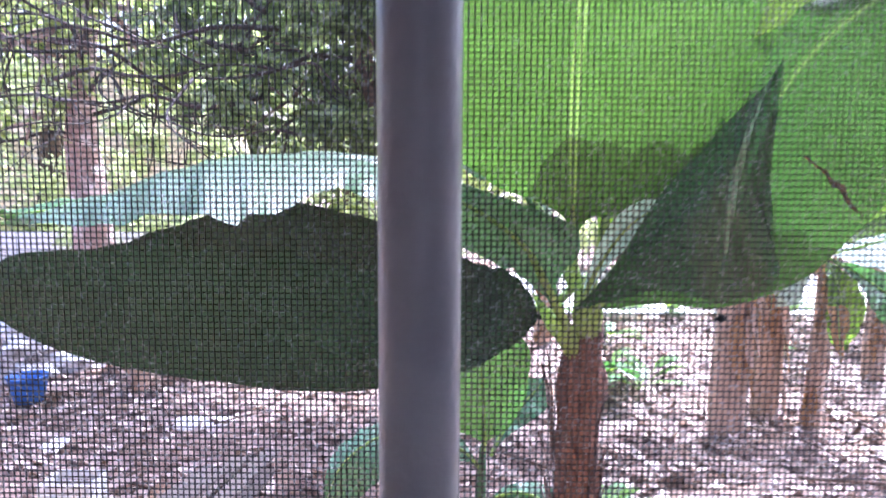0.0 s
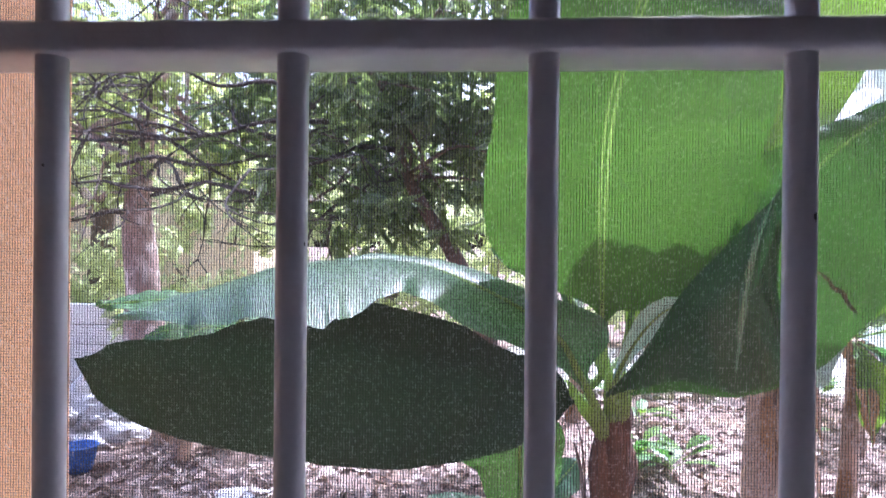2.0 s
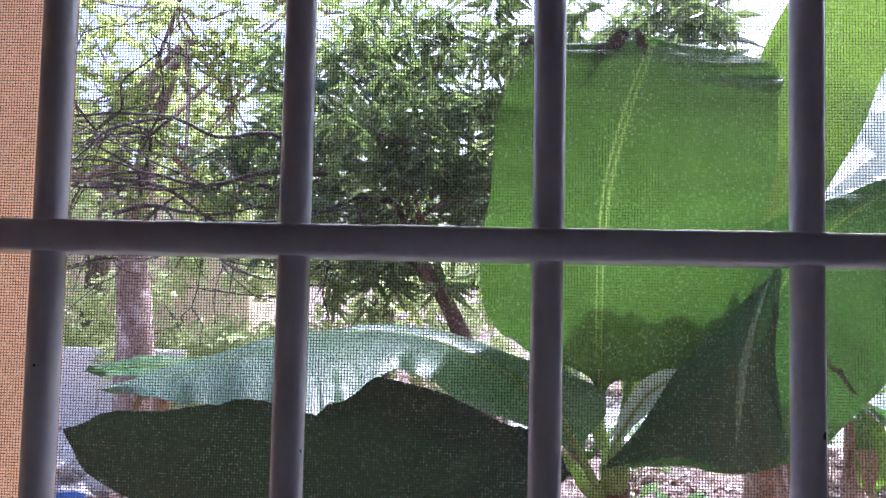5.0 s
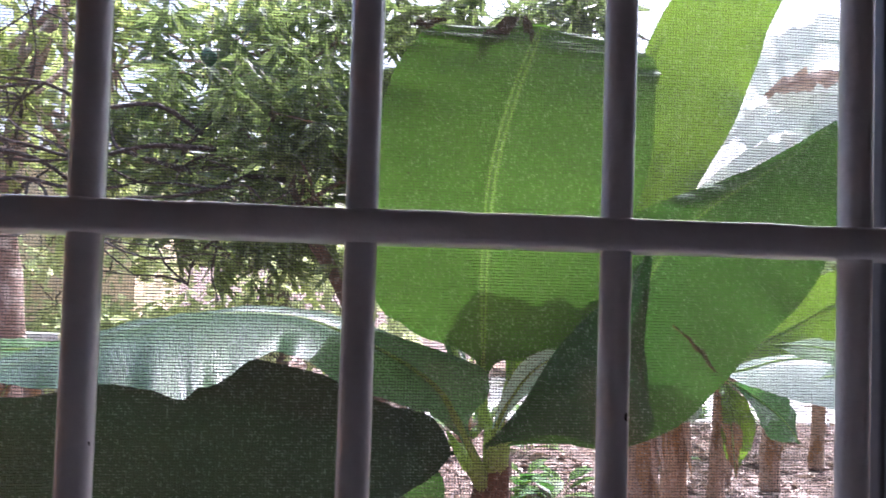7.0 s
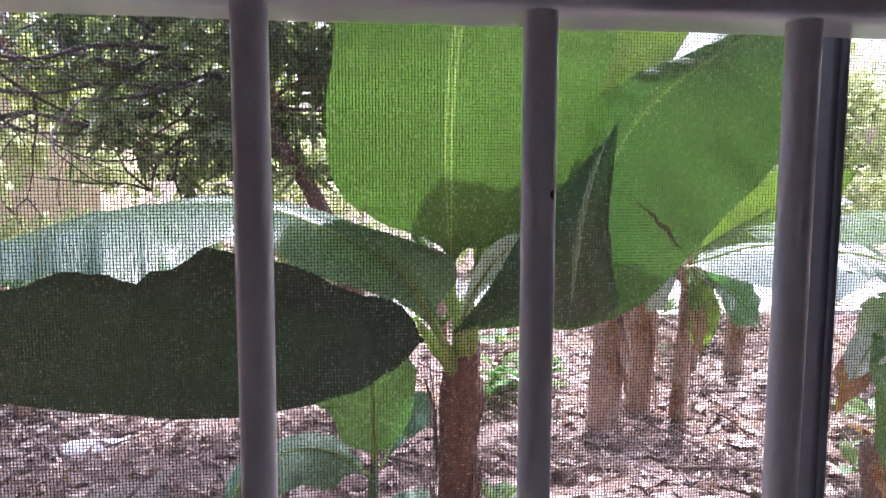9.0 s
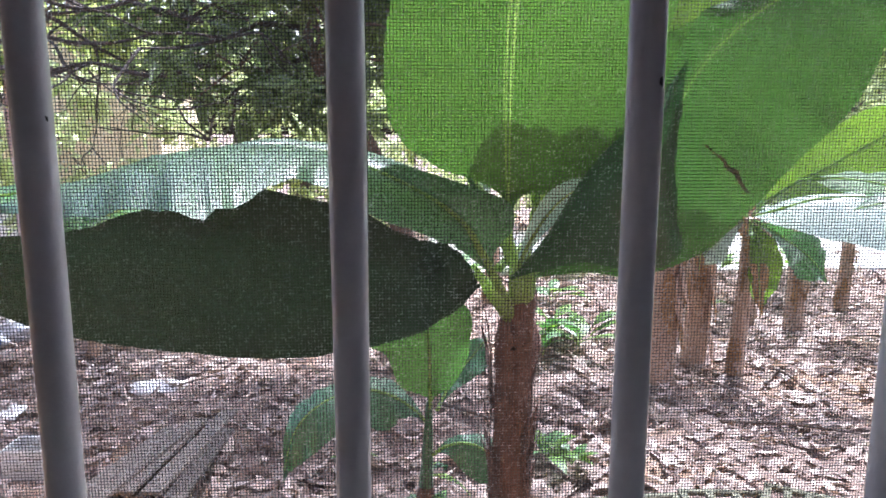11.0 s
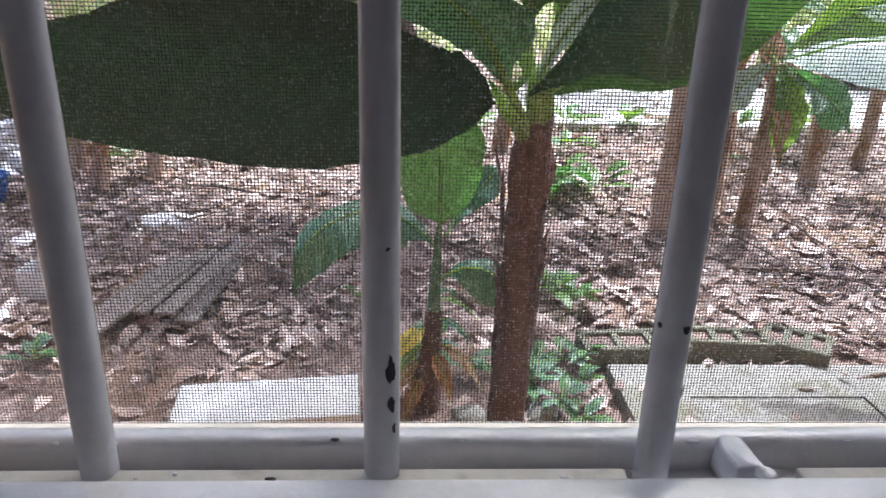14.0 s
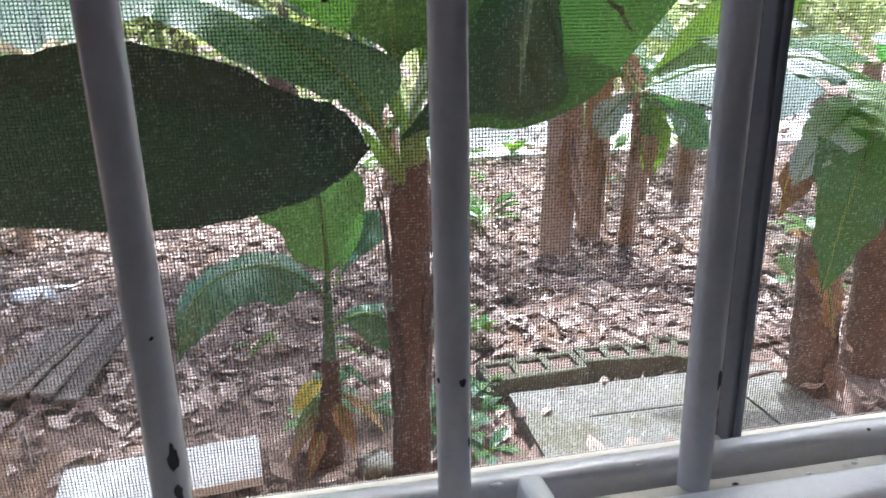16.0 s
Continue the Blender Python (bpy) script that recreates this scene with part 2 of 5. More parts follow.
def attach(name, me, mat, parent=None, label="", smooth=True):
    me.materials.append(mat)
    if smooth:
        me.polygons.foreach_set("use_smooth", [True] * len(me.polygons))
    ob = new(name, me)
    if parent:
        ob.parent = parent
    if label:
        ob["label"] = label
    return ob


def thing(name, label, category, group="", kind="", at=(0, 0, 0)):
    ob = tagged(new(name), label, category, group, kind)
    ob.location = at
    return ob


def box(bm, x0, x1, y0, y1, z0, z1, bevel=0.0, turn=None, segments=2):
    m = Matrix.Translation(((x0 + x1) / 2, (y0 + y1) / 2, (z0 + z1) / 2))
    if turn:
        m = m @ turn
    made = bmesh.ops.create_cube(bm, size=1, matrix=m @ Matrix.Diagonal((x1 - x0, y1 - y0, z1 - z0, 1)))["verts"]
    if bevel:
        edges = list({e for v in made for e in v.link_edges})
        bmesh.ops.bevel(bm, geom=edges, offset=bevel, segments=segments, affect="EDGES", profile=0.5)
    return bm


def glide(points, n):
    """Points along a smooth curve through the given ones."""
    p = [np.array(q, float) for q in points]
    p = [2 * p[0] - p[1]] + p + [2 * p[-1] - p[-2]]
    out = []
    spans = len(p) - 3
    for i in range(n + 1):
        s = min(i / n * spans, spans - 1e-6)
        j, u = int(s), s - int(s)
        a, b, c, d = p[j:j + 4]
        out.append(0.5 * (2 * b + (c - a) * u + (2 * a - 5 * b + 4 * c - d) * u * u + (3 * b - a - 3 * c + d) * u ** 3))
    return out


def tube(bm, points, radii, sides=10, n=24, rough=0.0, seed=0.0, close=True):
    """A tapered tube along a smooth curve; rough: how uneven its skin is, as a share of the radius."""
    line = glide(points, n)
    rr = [np.interp(i / n, np.linspace(0, 1, len(radii)), radii) for i in range(n + 1)]
    rings, side = [], None
    for i, c in enumerate(line):
        way = Vector(line[min(i + 1, n)] - line[max(i - 1, 0)]).normalized()
        side = (side - way * side.dot(way)).normalized() if side else way.orthogonal().normalized()
        other = way.cross(side)
        ring = []
        for j in range(sides):
            a = 2 * math.pi * j / sides
            d = side * math.cos(a) + other * math.sin(a)
            r = rr[i]
            if rough:
                r *= 1 + rough * noise.noise(Vector((d.x * 2.2 + seed, d.y * 2.2, i * 9.0 / n + seed)))
            ring.append(bm.verts.new(Vector(c) + d * r))
        rings.append(ring)
    for a, b in zip(rings, rings[1:]):
        for j in range(sides):
            bm.faces.new((a[j], a[(j + 1) % sides], b[(j + 1) % sides], b[j]))
    if close:
        bm.faces.new(rings[0][::-1]), bm.faces.new(rings[-1])
    return bm


def blade(stations, n=44, across=7, sag=0.05, ruffle=0.012, seed=0.0, torn=0.0):
    """A broad leaf blade lofted over stations of (midrib, one edge, other edge), bowed and rippled, with a UV map (along, across)."""
    rib, left, right = (glide([s[i] for s in stations], n) for i in range(3))
    bm = bmesh.new()
    layer = bm.loops.layers.uv.new("UVMap")
    rows, where = [], {}
    for i in range(n + 1):
        row = []
        for j in range(-across, across + 1):
            f = abs(j) / across
            edge = left[i] if j < 0 else right[i]
            p = rib[i] + (edge - rib[i]) * f
            wide = float(np.linalg.norm(edge - rib[i]))
            up = sag * wide * 4 * f * (1 - f)
            wob = ruffle * f * noise.noise(Vector((i * 0.45 + seed, j * 0.12, seed * 1.7))) * 2.2
            wob += ruffle * 0.12 * f * math.sin(i * 2.1 + seed + (1 if j > 0 else 0) * 1.3) * (wide > 0.05)
            if torn and f == 1 and noise.noise(Vector((i * 0.9, seed, j))) > 0.25:
                p = p + (rib[i] - p) * torn
            v = bm.verts.new((p[0], p[1] - wob, p[2] + up + wob * 0.5))
            where[v] = (i / n, 0.5 + 0.5 * j / across)
            row.append(v)
        rows.append(row)
    for a, b in zip(rows, rows[1:]):
        for j in range(2 * across):
            face = bm.faces.new((a[j], a[j + 1], b[j + 1], b[j]))
            for loop in face.loops:
                loop[layer].uv = where[loop.vert]
    bmesh.ops.remove_doubles(bm, verts=bm.verts, dist=0.0002)
    return bm, rib


def leaf_part(plant, stations, mat, thick=0.009, label="", rib_mat=None, stalk=1.0, **how):
    """One leaf of a plant with its midrib; stalk: how far along the blade the raised rib goes."""
    bm, rib = blade(stations, **how)
    ob = part("leaf", bm, mat, plant, label)
    m = bmesh.new()
    last = max(8, int(stalk * (len(rib) - 1)))
    pts = [tuple(p) for p in rib[:last:4]] + [tuple(rib[last])]
    tube(m, pts, [thick * 1.5, thick, thick * 0.7, thick * 0.25], 8, 40)
    part("midrib", m, rib_mat or PETIOLE, ob, "" if rib_mat else "pale green midrib and stalk")
    return ob


def arching(base, azimuth, length, width, rise, droop, tilt=0.0):
    """Stations of a leaf that leaves base towards azimuth (degrees from +x), rises and droops."""
    a = radians(azimuth)
    out, side = Vector((math.cos(a), math.sin(a), 0)), Vector((-math.sin(a), math.cos(a), 0))
    rows = []
    shape = (0.0, 0.03, 0.6, 0.95, 1.0, 0.92, 0.7, 0.35, 0.0)
    for i, w in enumerate(shape):
        s = i / (len(shape) - 1)
        c = Vector(base) + out * length * (s * (1 - 0.25 * droop * s)) + Vector((0, 0, rise * s - droop * length * s * s))
        lift = Vector((0, 0, tilt if side.y > 0 else -tilt))
        half = width / 2 * w
        rows.append((tuple(c), tuple(c + (side + lift - Vector((0, 0, 0.10))) * half), tuple(c - (side + lift + Vector((0, 0, 0.10))) * half)))
    return rows


# ---- the house wall, window and room ----
def build_wall():
    x0, x1, z0, z1 = -0.285, 0.62, 0.96, 2.15
    bm = bmesh.new()
    for a, b, c, d in ((-2.6, x0, -0.3, 3.2), (x1, 2.4, -0.3, 3.2), (x0, x1, -0.3, z0), (x0, x1, z1, 3.2)):
        box(bm, a, b, -0.055, 0.14, c, d)
    tagged(part("wall_north", bm, PEACH, smooth=False), "peach painted house wall round the barred window", "wall", kind="structure")
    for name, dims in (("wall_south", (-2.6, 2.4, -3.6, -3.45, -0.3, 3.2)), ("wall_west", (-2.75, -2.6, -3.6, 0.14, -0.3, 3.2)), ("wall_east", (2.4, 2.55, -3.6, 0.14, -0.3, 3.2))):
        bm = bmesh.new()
        if name == "wall_south":   # unseen opening, added to let sky light reach the bars
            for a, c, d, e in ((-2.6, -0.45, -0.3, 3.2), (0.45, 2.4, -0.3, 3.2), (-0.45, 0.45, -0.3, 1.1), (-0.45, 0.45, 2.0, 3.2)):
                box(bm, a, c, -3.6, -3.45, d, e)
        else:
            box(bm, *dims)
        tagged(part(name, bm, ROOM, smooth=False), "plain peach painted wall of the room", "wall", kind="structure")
    bm = bmesh.new()
    box(bm, -2.6, 2.4, -3.45, -0.055, 0.2, 0.3)
    tagged(part("floor", bm, ROOM_FLOOR, smooth=False), "brown tiled floor of the room", "floor", kind="structure")
    # dark wood is assumed overhead to darken the bars' upward faces
    bm = bmesh.new()
    box(bm, -2.6, 2.4, -3.45, -0.055, 3.0, 3.1)
    tagged(part("ceiling", bm, GREY_WOOD, smooth=False), "unseen ceiling of the room, kept dark to dim the bars", "ceiling", kind="structure")
    # eave out of view reaches y 1.05 to keep sun off the sill
    bm = bmesh.new()
    box(bm, -2.9, 2.8, -3.75, 1.05, 3.2, 3.3)
    tagged(part("roof", bm, CONCRETE, smooth=False), "concrete roof slab with an unseen eave to shade the sill", "roof", kind="structure")


def build_sill():
    sill = thing("window_1", "white painted window sill with channels and cream ledge", "window", kind="structure")
    bm = bmesh.new()
    prof = [(0.024, 0.961), (0.024, 1.0905), (0.058, 1.0895), (0.066, 1.08), (0.158, 0.995), (0.158, 0.975), (0.1405, 0.975), (0.1405, 0.961)]
    ends = [[bm.verts.new((x, y, z)) for y, z in prof] for x in (-0.2845, 0.6195)]
    for i in range(len(prof)):
        bm.faces.new((ends[0][i], ends[0][(i + 1) % len(prof)], ends[1][(i + 1) % len(prof)], ends[1][i]))
    bm.faces.new(ends[0][::-1]), bm.faces.new(ends[1])
    part("window_sill", bm, CREAM, sill, "cream painted outer ledge with dirt specks", False)
    bm = bmesh.new()
    box(bm, -0.285, 0.62, 0.011, 0.0235, 0.961, 1.1125, 0.0045, segments=3)
    part("outer_rail", bm, PAINT, sill)
    bm = bmesh.new()
    box(bm, -0.285, 0.62, -0.0125, 0.0105, 0.961, 1.0995, 0.001)
    part("channel_floor", bm, PAINT, sill, smooth=False)
    for a, b in ((-0.28, 0.094), (0.162, 0.61)):
        bm = bmesh.new()
        box(bm, a, b, -0.0118, 0.001, 1.1, 1.1075, 0.001)
        part("channel_strip", bm, CREAM, sill, "thin cream filler strip", False)
    bm = bmesh.new()
    box(bm, -0.285, 0.62, -0.036, -0.013, 0.961, 1.1165, 0.006, segments=4)
    part("inner_rail", bm, PAINT, sill)
    bm = bmesh.new()
    box(bm, -0.284, 0.619, -0.056, -0.0365, 1.03, 1.062)
    part("ledge_strip", bm, CREAM, sill, smooth=False)
    # white ledge below the view, added to bounce light onto the bars
    bm = bmesh.new()
    box(bm, -0.50, 0.82, -0.40, -0.0565, 1.03, 1.062, 0.004)
    part("bounce_ledge", bm, PAINT, sill, smooth=False)


def chip(owner, x, z, turn, w, h, seed, name="paint_chip"):
    """An uneven patch of bare metal on a round bar, a hair proud of it."""
    bm = bmesh.new()
    r = 0.00705
    centre = bm.verts.new((x + r * math.sin(turn), -r * math.cos(turn), z))
    ring = []
    for i in range(14):
        a = 2 * math.pi * i / 14
        s = 0.75 + 0.5 * noise.noise(Vector((math.cos(a) * 1.4 + seed, math.sin(a) * 1.4, seed)))
        t = turn + math.cos(a) * s * w / 2 / r
        ring.append(bm.verts.new((x + r * math.sin(t), -r * math.cos(t), z + math.sin(a) * s * h / 2)))
    for i in range(14):
        bm.faces.new((centre, ring[i], ring[(i + 1) % 14]))
    part(name, bm, CHIP, owner, "chip of bare dark metal")


BAR_X = {k: 0.105 * k - {1: 0.001, 2: 0.0025}.get(k, 0.0) for k in range(-2, 5)}


def build_grille():
    grille = thing("window_grille", "white painted steel window grille with chipped round bars", "window grille")
    bars = {}
    for k in range(-2, 5):
        bm = bmesh.new()
        x = BAR_X[k]
        tube(bm, [(x, 0, 1.100), (x, 0, 1.45), (x, 0, 1.8), (x, 0, 2.148)], [0.0066, 0.0066], 24, 150, 0.045, k * 3.1)
        bars[k] = part("bar", bm, PAINT, grille)
    for x0, x1 in ((-0.284, 0.6195),):
        bm = bmesh.new()
        steps = 220
        outline = [(-0.0072, 1.4973), (-0.0086, 1.4967), (-0.0092, 1.4953), (-0.0092, 1.4871), (-0.0088, 1.4853), (-0.0074, 1.4843), (0.0000, 1.4839), (0.0255, 1.4839), (0.0270, 1.4853), (0.0270, 1.4959), (0.0255, 1.4973), (0.0080, 1.4973)]
        rings = []
        for i in range(steps + 1):   # hand-brushed paint leaves the flat bar slightly lumpy
            x = x0 + (x1 - x0) * i / steps
            rings.append([bm.verts.new((x, y + 0.0005 * noise.noise(Vector((x * 70, y * 200, z * 150))), z + 0.0005 * noise.noise(Vector((x * 60, y * 150 + 9, z * 150))))) for y, z in outline])
        for a, c in zip(rings, rings[1:]):
            for j in range(len(outline)):
                q = (j + 1) % len(outline)
                bm.faces.new((a[j], c[j], c[q], a[q]))
        bm.faces.new(rings[0]), bm.faces.new(rings[-1][::-1])
        bmesh.ops.recalc_face_normals(bm, faces=bm.faces)
        part("crossbar", bm, PAINT, grille)
    for k, z, turn, w, h, s in ((0, 1.1550, 0.55, 0.0055, 0.013, 1), (0, 1.1402, 0.6, 0.0045, 0.008, 2), (0, 1.1300, 0.75, 0.0025, 0.005, 3), (0, 1.1998, 0.4, 0.0018, 0.0018, 4),
                                (1, 1.1712, 0.3, 0.0038, 0.0045, 5), (1, 1.1715, -1.1, 0.0026, 0.003, 6), (1, 1.1452, 0.75, 0.002, 0.006, 7), (1, 1.418, 0.55, 0.0024, 0.0052, 8),
                                (2, 1.1595, 0.45, 0.0034, 0.011, 9), (2, 1.1445, 0.6, 0.0022, 0.005, 10), (-2, 1.437, 0.1, 0.0015, 0.0015, 11), (-1, 1.405, 1.1, 0.0015, 0.0025, 12)):
        chip(bars[k], BAR_X[k], z, turn, w, h, s * 1.37)
    bm = bmesh.new()   # a lump of painted-over metal that ties the bars to the frame
    box(bm, 0.132, 0.1435, -0.010, 0.0105, 1.1, 1.1165, 0.0025, segments=2)
    bmesh.ops.subdivide_edges(bm, edges=bm.edges, cuts=2, use_grid_fill=True)
    for v in bm.verts:
        v.co += noise.noise_vector(v.co * 160) * 0.0016
    part("bracket", bm, PAINT, grille, "lumpy painted bracket")
    bm = bmesh.new()
    box(bm, 0.1395, 0.1450, -0.0165, -0.0095, 1.1125, 1.1172, 0.0018, pose(0, 0, 0, 8, 0, 15))
    bmesh.ops.subdivide_edges(bm, edges=bm.edges, cuts=2, use_grid_fill=True)
    for v in bm.verts:
        v.co += noise.noise_vector(v.co * 230) * 0.0012
    part("bracket_tail", bm, PAINT, grille)


def build_screen():
    screen = thing("insect_screen", "dark grey insect screen in a sliding aluminium frame", "insect screen")
    for x in (0.2530, 0.60):
        bm = bmesh.new()
        box(bm, x, x + 0.0078, 0.044, 0.0645, 1.0912, 2.148, 0.0015)
        box(bm, x + 0.0022, x + 0.0056, 0.041, 0.0439, 1.0912, 2.148, 0.001)
        part("stile", bm, SCREEN_FRAME, screen)
    pitch, r = 0.00142, 0.000195
    x0, x1, z0, z1, y = -0.284, 0.60, 1.0915, 2.14, 0.054
    verts, faces = [], []

    def wire(a, b, across, out):
        base = len(verts)
        for end in (a, b):
            for s, t in ((1, 0), (0, 1), (-1, 0), (0, -1)):
                verts.append([e + r * (s * u + t * w) for e, u, w in zip(end, across, out)])
        for j in range(4):
            faces.append((base + j, base + (j + 1) % 4, base + 4 + (j + 1) % 4, base + 4 + j))

    for i in range(int((x1 - x0) / pitch)):
        x = x0 + i * pitch
        lean = 0.0006 * noise.noise(Vector((x * 9, 0, 3)))
        wire((x, y, z0), (x + lean, y, z1), (1, 0, 0), (0, 1, 0))
    for i in range(int((z1 - z0) / pitch)):
        z = z0 + i * pitch
        lean = 0.0006 * noise.noise(Vector((0, z * 9, 5)))
        wire((x0, y + 0.0001, z), (x1, y + 0.0001, z + lean), (0, 0, 1), (0, 1, 0))
    me = bpy.data.meshes.new("mesh")
    me.from_pydata(verts, [], faces)
    tagged(attach("mesh", me, SCREEN_WIRE, screen, "fine woven screen wires", False), kind="stuff")
    for x, z, s in ((0.068, 1.305, 0.0012), (-0.02, 1.37, 0.0008), (0.046, 1.462, 0.0007), (0.02, 1.52, 0.0008)):
        bm = bmesh.new()
        bmesh.ops.create_icosphere(bm, subdivisions=1, radius=s, matrix=Matrix.Translation((x, 0.0535, z)) @ Matrix.Diagonal((1.2, 0.3, 0.8, 1)))
        part("speck", bm, CHIP, screen, "speck of dirt")


def build_flecks():
    """Paint blobs and dirt along the rails."""
    owner = bpy.data.objects["window_1"]
    g = np.random.default_rng(6)
    for i in range(70):
        x = g.uniform(-0.25, 0.42)
        y, z = ((0.0125, 1.1118), (-0.0315, 1.1145), (-0.004, 1.1082), (0.045, 1.0903))[i % 4]
        s = g.uniform(0.0004, 0.0012) * (1.6 if i % 9 == 0 else 1)
        bm = bmesh.new()
        bmesh.ops.create_icosphere(bm, subdivisions=1, radius=s, matrix=Matrix.Translation((x, y + g.uniform(-0.002, 0.002), z)) @ Matrix.Diagonal((g.uniform(1, 2.5), 1, 0.55, 1)))
        dark = i % 4 == 3 or i % 5 == 0
        part("dirt_speck" if dark else "paint_blob", bm, CHIP if dark else PAINT, owner)
    bm = bmesh.new()
    bmesh.ops.create_icosphere(bm, subdivisions=2, radius=0.0035, matrix=Matrix.Translation((0.1255, -0.005, 1.1005)) @ Matrix.Diagonal((1.8, 0.8, 0.5, 1)))
    for v in bm.verts:
        v.co += noise.noise_vector(v.co * 400) * 0.001
    part("debris", bm, CHIP, owner, "crumb of dark debris")


build_wall()
build_sill()
build_grille()
build_screen()
build_flecks()


# ---- the ground ----
def ground_height(x, y):
    h = 0.035 * noise.noise(Vector((x * 0.9, y * 0.9, 2.0))) + 0.015 * noise.noise(Vector((x * 3.1, y * 3.1, 7.0)))
    near = min(1.0, max(0.0, (y - 0.4) / 1.5))
    return h * near - 0.025


def build_ground():
    xs = sorted(set([-300, -150, -80, -40, -25, -16, -12] + [round(-10 + 0.16 * i, 3) for i in range(131)] + [13, 17, 25, 40, 80, 150, 300]))
    ys = sorted(set([-60, -20, -6] + [round(-0.4 + 0.14 * i, 3) for i in range(90)] + [13, 15, 18, 25, 40, 80, 150, 300]))
    verts = [(x, y, ground_height(x, y) if abs(x) < 11 and y < 12.5 else -0.01) for y in ys for x in xs]
    n = len(xs)
    faces = [(j * n + i, j * n + i + 1, (j + 1) * n + i + 1, (j + 1) * n + i) for j in range(len(ys) - 1) for i in range(n - 1)]
    me = bpy.data.meshes.new("ground")
    me.from_pydata(verts, [], faces)
    tagged(attach("ground", me, SOIL), "brown soil strewn with dry leaves", "ground", kind="structure")


def scatter_litter(name, count, area, sizes, mat, label, seed):
    """Dry curled leaves lying on the soil, joined."""
    rng = np.random.default_rng(seed)
    verts, faces = [], []
    for _ in range(count):
        x, y = rng.uniform(area[0], area[1]), area[2] + (area[3] - area[2]) * rng.random() ** 1.5
        if 0.70 < x < 1.77 and 1.38 < y < 1.99 and rng.random() < 0.93:
            continue
        if y < 2.05 and x < 0.72 and rng.random() < 0.35:   # the soil by the house is barer
            continue
        z = ground_height(x, y) + rng.uniform(0.002, 0.03) + (0.04 if 0.70 < x < 1.77 and 1.38 < y < 1.99 else 0)
        length, a = rng.uniform(*sizes), rng.uniform(0, 2 * math.pi)
        w = length * rng.uniform(0.25, 0.5)
        curl, tip = rng.uniform(-0.35, 0.5) * w, rng.uniform(-0.2, 0.45) * length
        ca, sa = math.cos(a), math.sin(a)
        lean = rng.uniform(-0.5, 0.5)
        base = len(verts)
        for u, v, h in ((-0.5, 0, tip * 0.3), (-0.15, -0.5, curl), (-0.15, 0.5, curl), (0.0, 0, 0), (0.2, -0.45, curl * 0.9), (0.2, 0.45, curl * 0.9), (0.55, 0, tip)):
            px, py = u * length, v * w
            verts.append((x + ca * px - sa * py, y + sa * px + ca * py, max(z + h + lean * py, ground_height(x, y) - 0.01)))
        faces += [(base, base + 1, base + 3), (base, base + 3, base + 2), (base + 1, base + 4, base + 3), (base + 3, base + 5, base + 2), (base + 4, base + 6, base + 3), (base + 3, base + 6, base + 5)]
    me = bpy.data.meshes.new(name)
    me.from_pydata(verts, [], faces)
    tagged(attach(name, me, mat, smooth=False), label, "leaf litter", kind="stuff")


build_ground()
bm = bmesh.new()
for i in range(8):
    for j in range(3):
        box(bm, 0.35 + i * 1.5, 1.83 + i * 1.5, 6.7 + j * 0.95, 7.63 + j * 0.95, -0.1, 0.02, 0.012, segments=1)
tagged(part("pavement", bm, YARD, smooth=False), "pale sunlit concrete yard behind the grove", "pavement", kind="structure")
scatter_litter("leaf_litter", 15000, (-4.5, 5.5, 0.5, 7.0), (0.04, 0.12), LITTER, "brown and grey dry leaves covering the soil", 3)
scatter_litter("coarse_leaf_litter", 1500, (-3.0, 3.5, 2.2, 5.5), (0.08, 0.19), LITTER, "large dry leaf scraps on the soil", 5)
scatter_litter("distant_leaf_litter", 3500, (-9, 10, 6.0, 12.0), (0.10, 0.24), LITTER, "dry leaves on the far soil", 9)


# ---- the nearest banana plant ----
CENTRE = [
    ((0.302, 1.58, 1.065), (0.302, 1.58, 1.065), (0.302, 1.58, 1.065)),
    ((0.291, 1.56, 1.226), (0.272, 1.56, 1.24), (0.316, 1.56, 1.227)),
    ((0.288, 1.55, 1.285), (0.102, 1.5, 1.318), (0.451, 1.52, 1.253)),
    ((0.278, 1.5, 1.416), (-0.003, 1.42, 1.409), (0.522, 1.45, 1.32)),
    ((0.268, 1.43, 1.568), (-0.019, 1.36, 1.567), (0.603, 1.38, 1.578)),
    ((0.272, 1.365, 1.723), (-0.0, 1.305, 1.693), (0.641, 1.335, 1.745)),
    ((0.308, 1.345, 1.878), (0.011, 1.295, 1.87), (0.645, 1.325, 1.898)),
    ((0.353, 1.36, 2.003), (0.074, 1.31, 1.992), (0.656, 1.35, 1.989)),
    ((0.375, 1.375, 2.049), (0.153, 1.335, 2.044), (0.52, 1.375, 2.05)),
    ((0.388, 1.38, 2.071), (0.388, 1.38, 2.071), (0.388, 1.38, 2.071)),
]
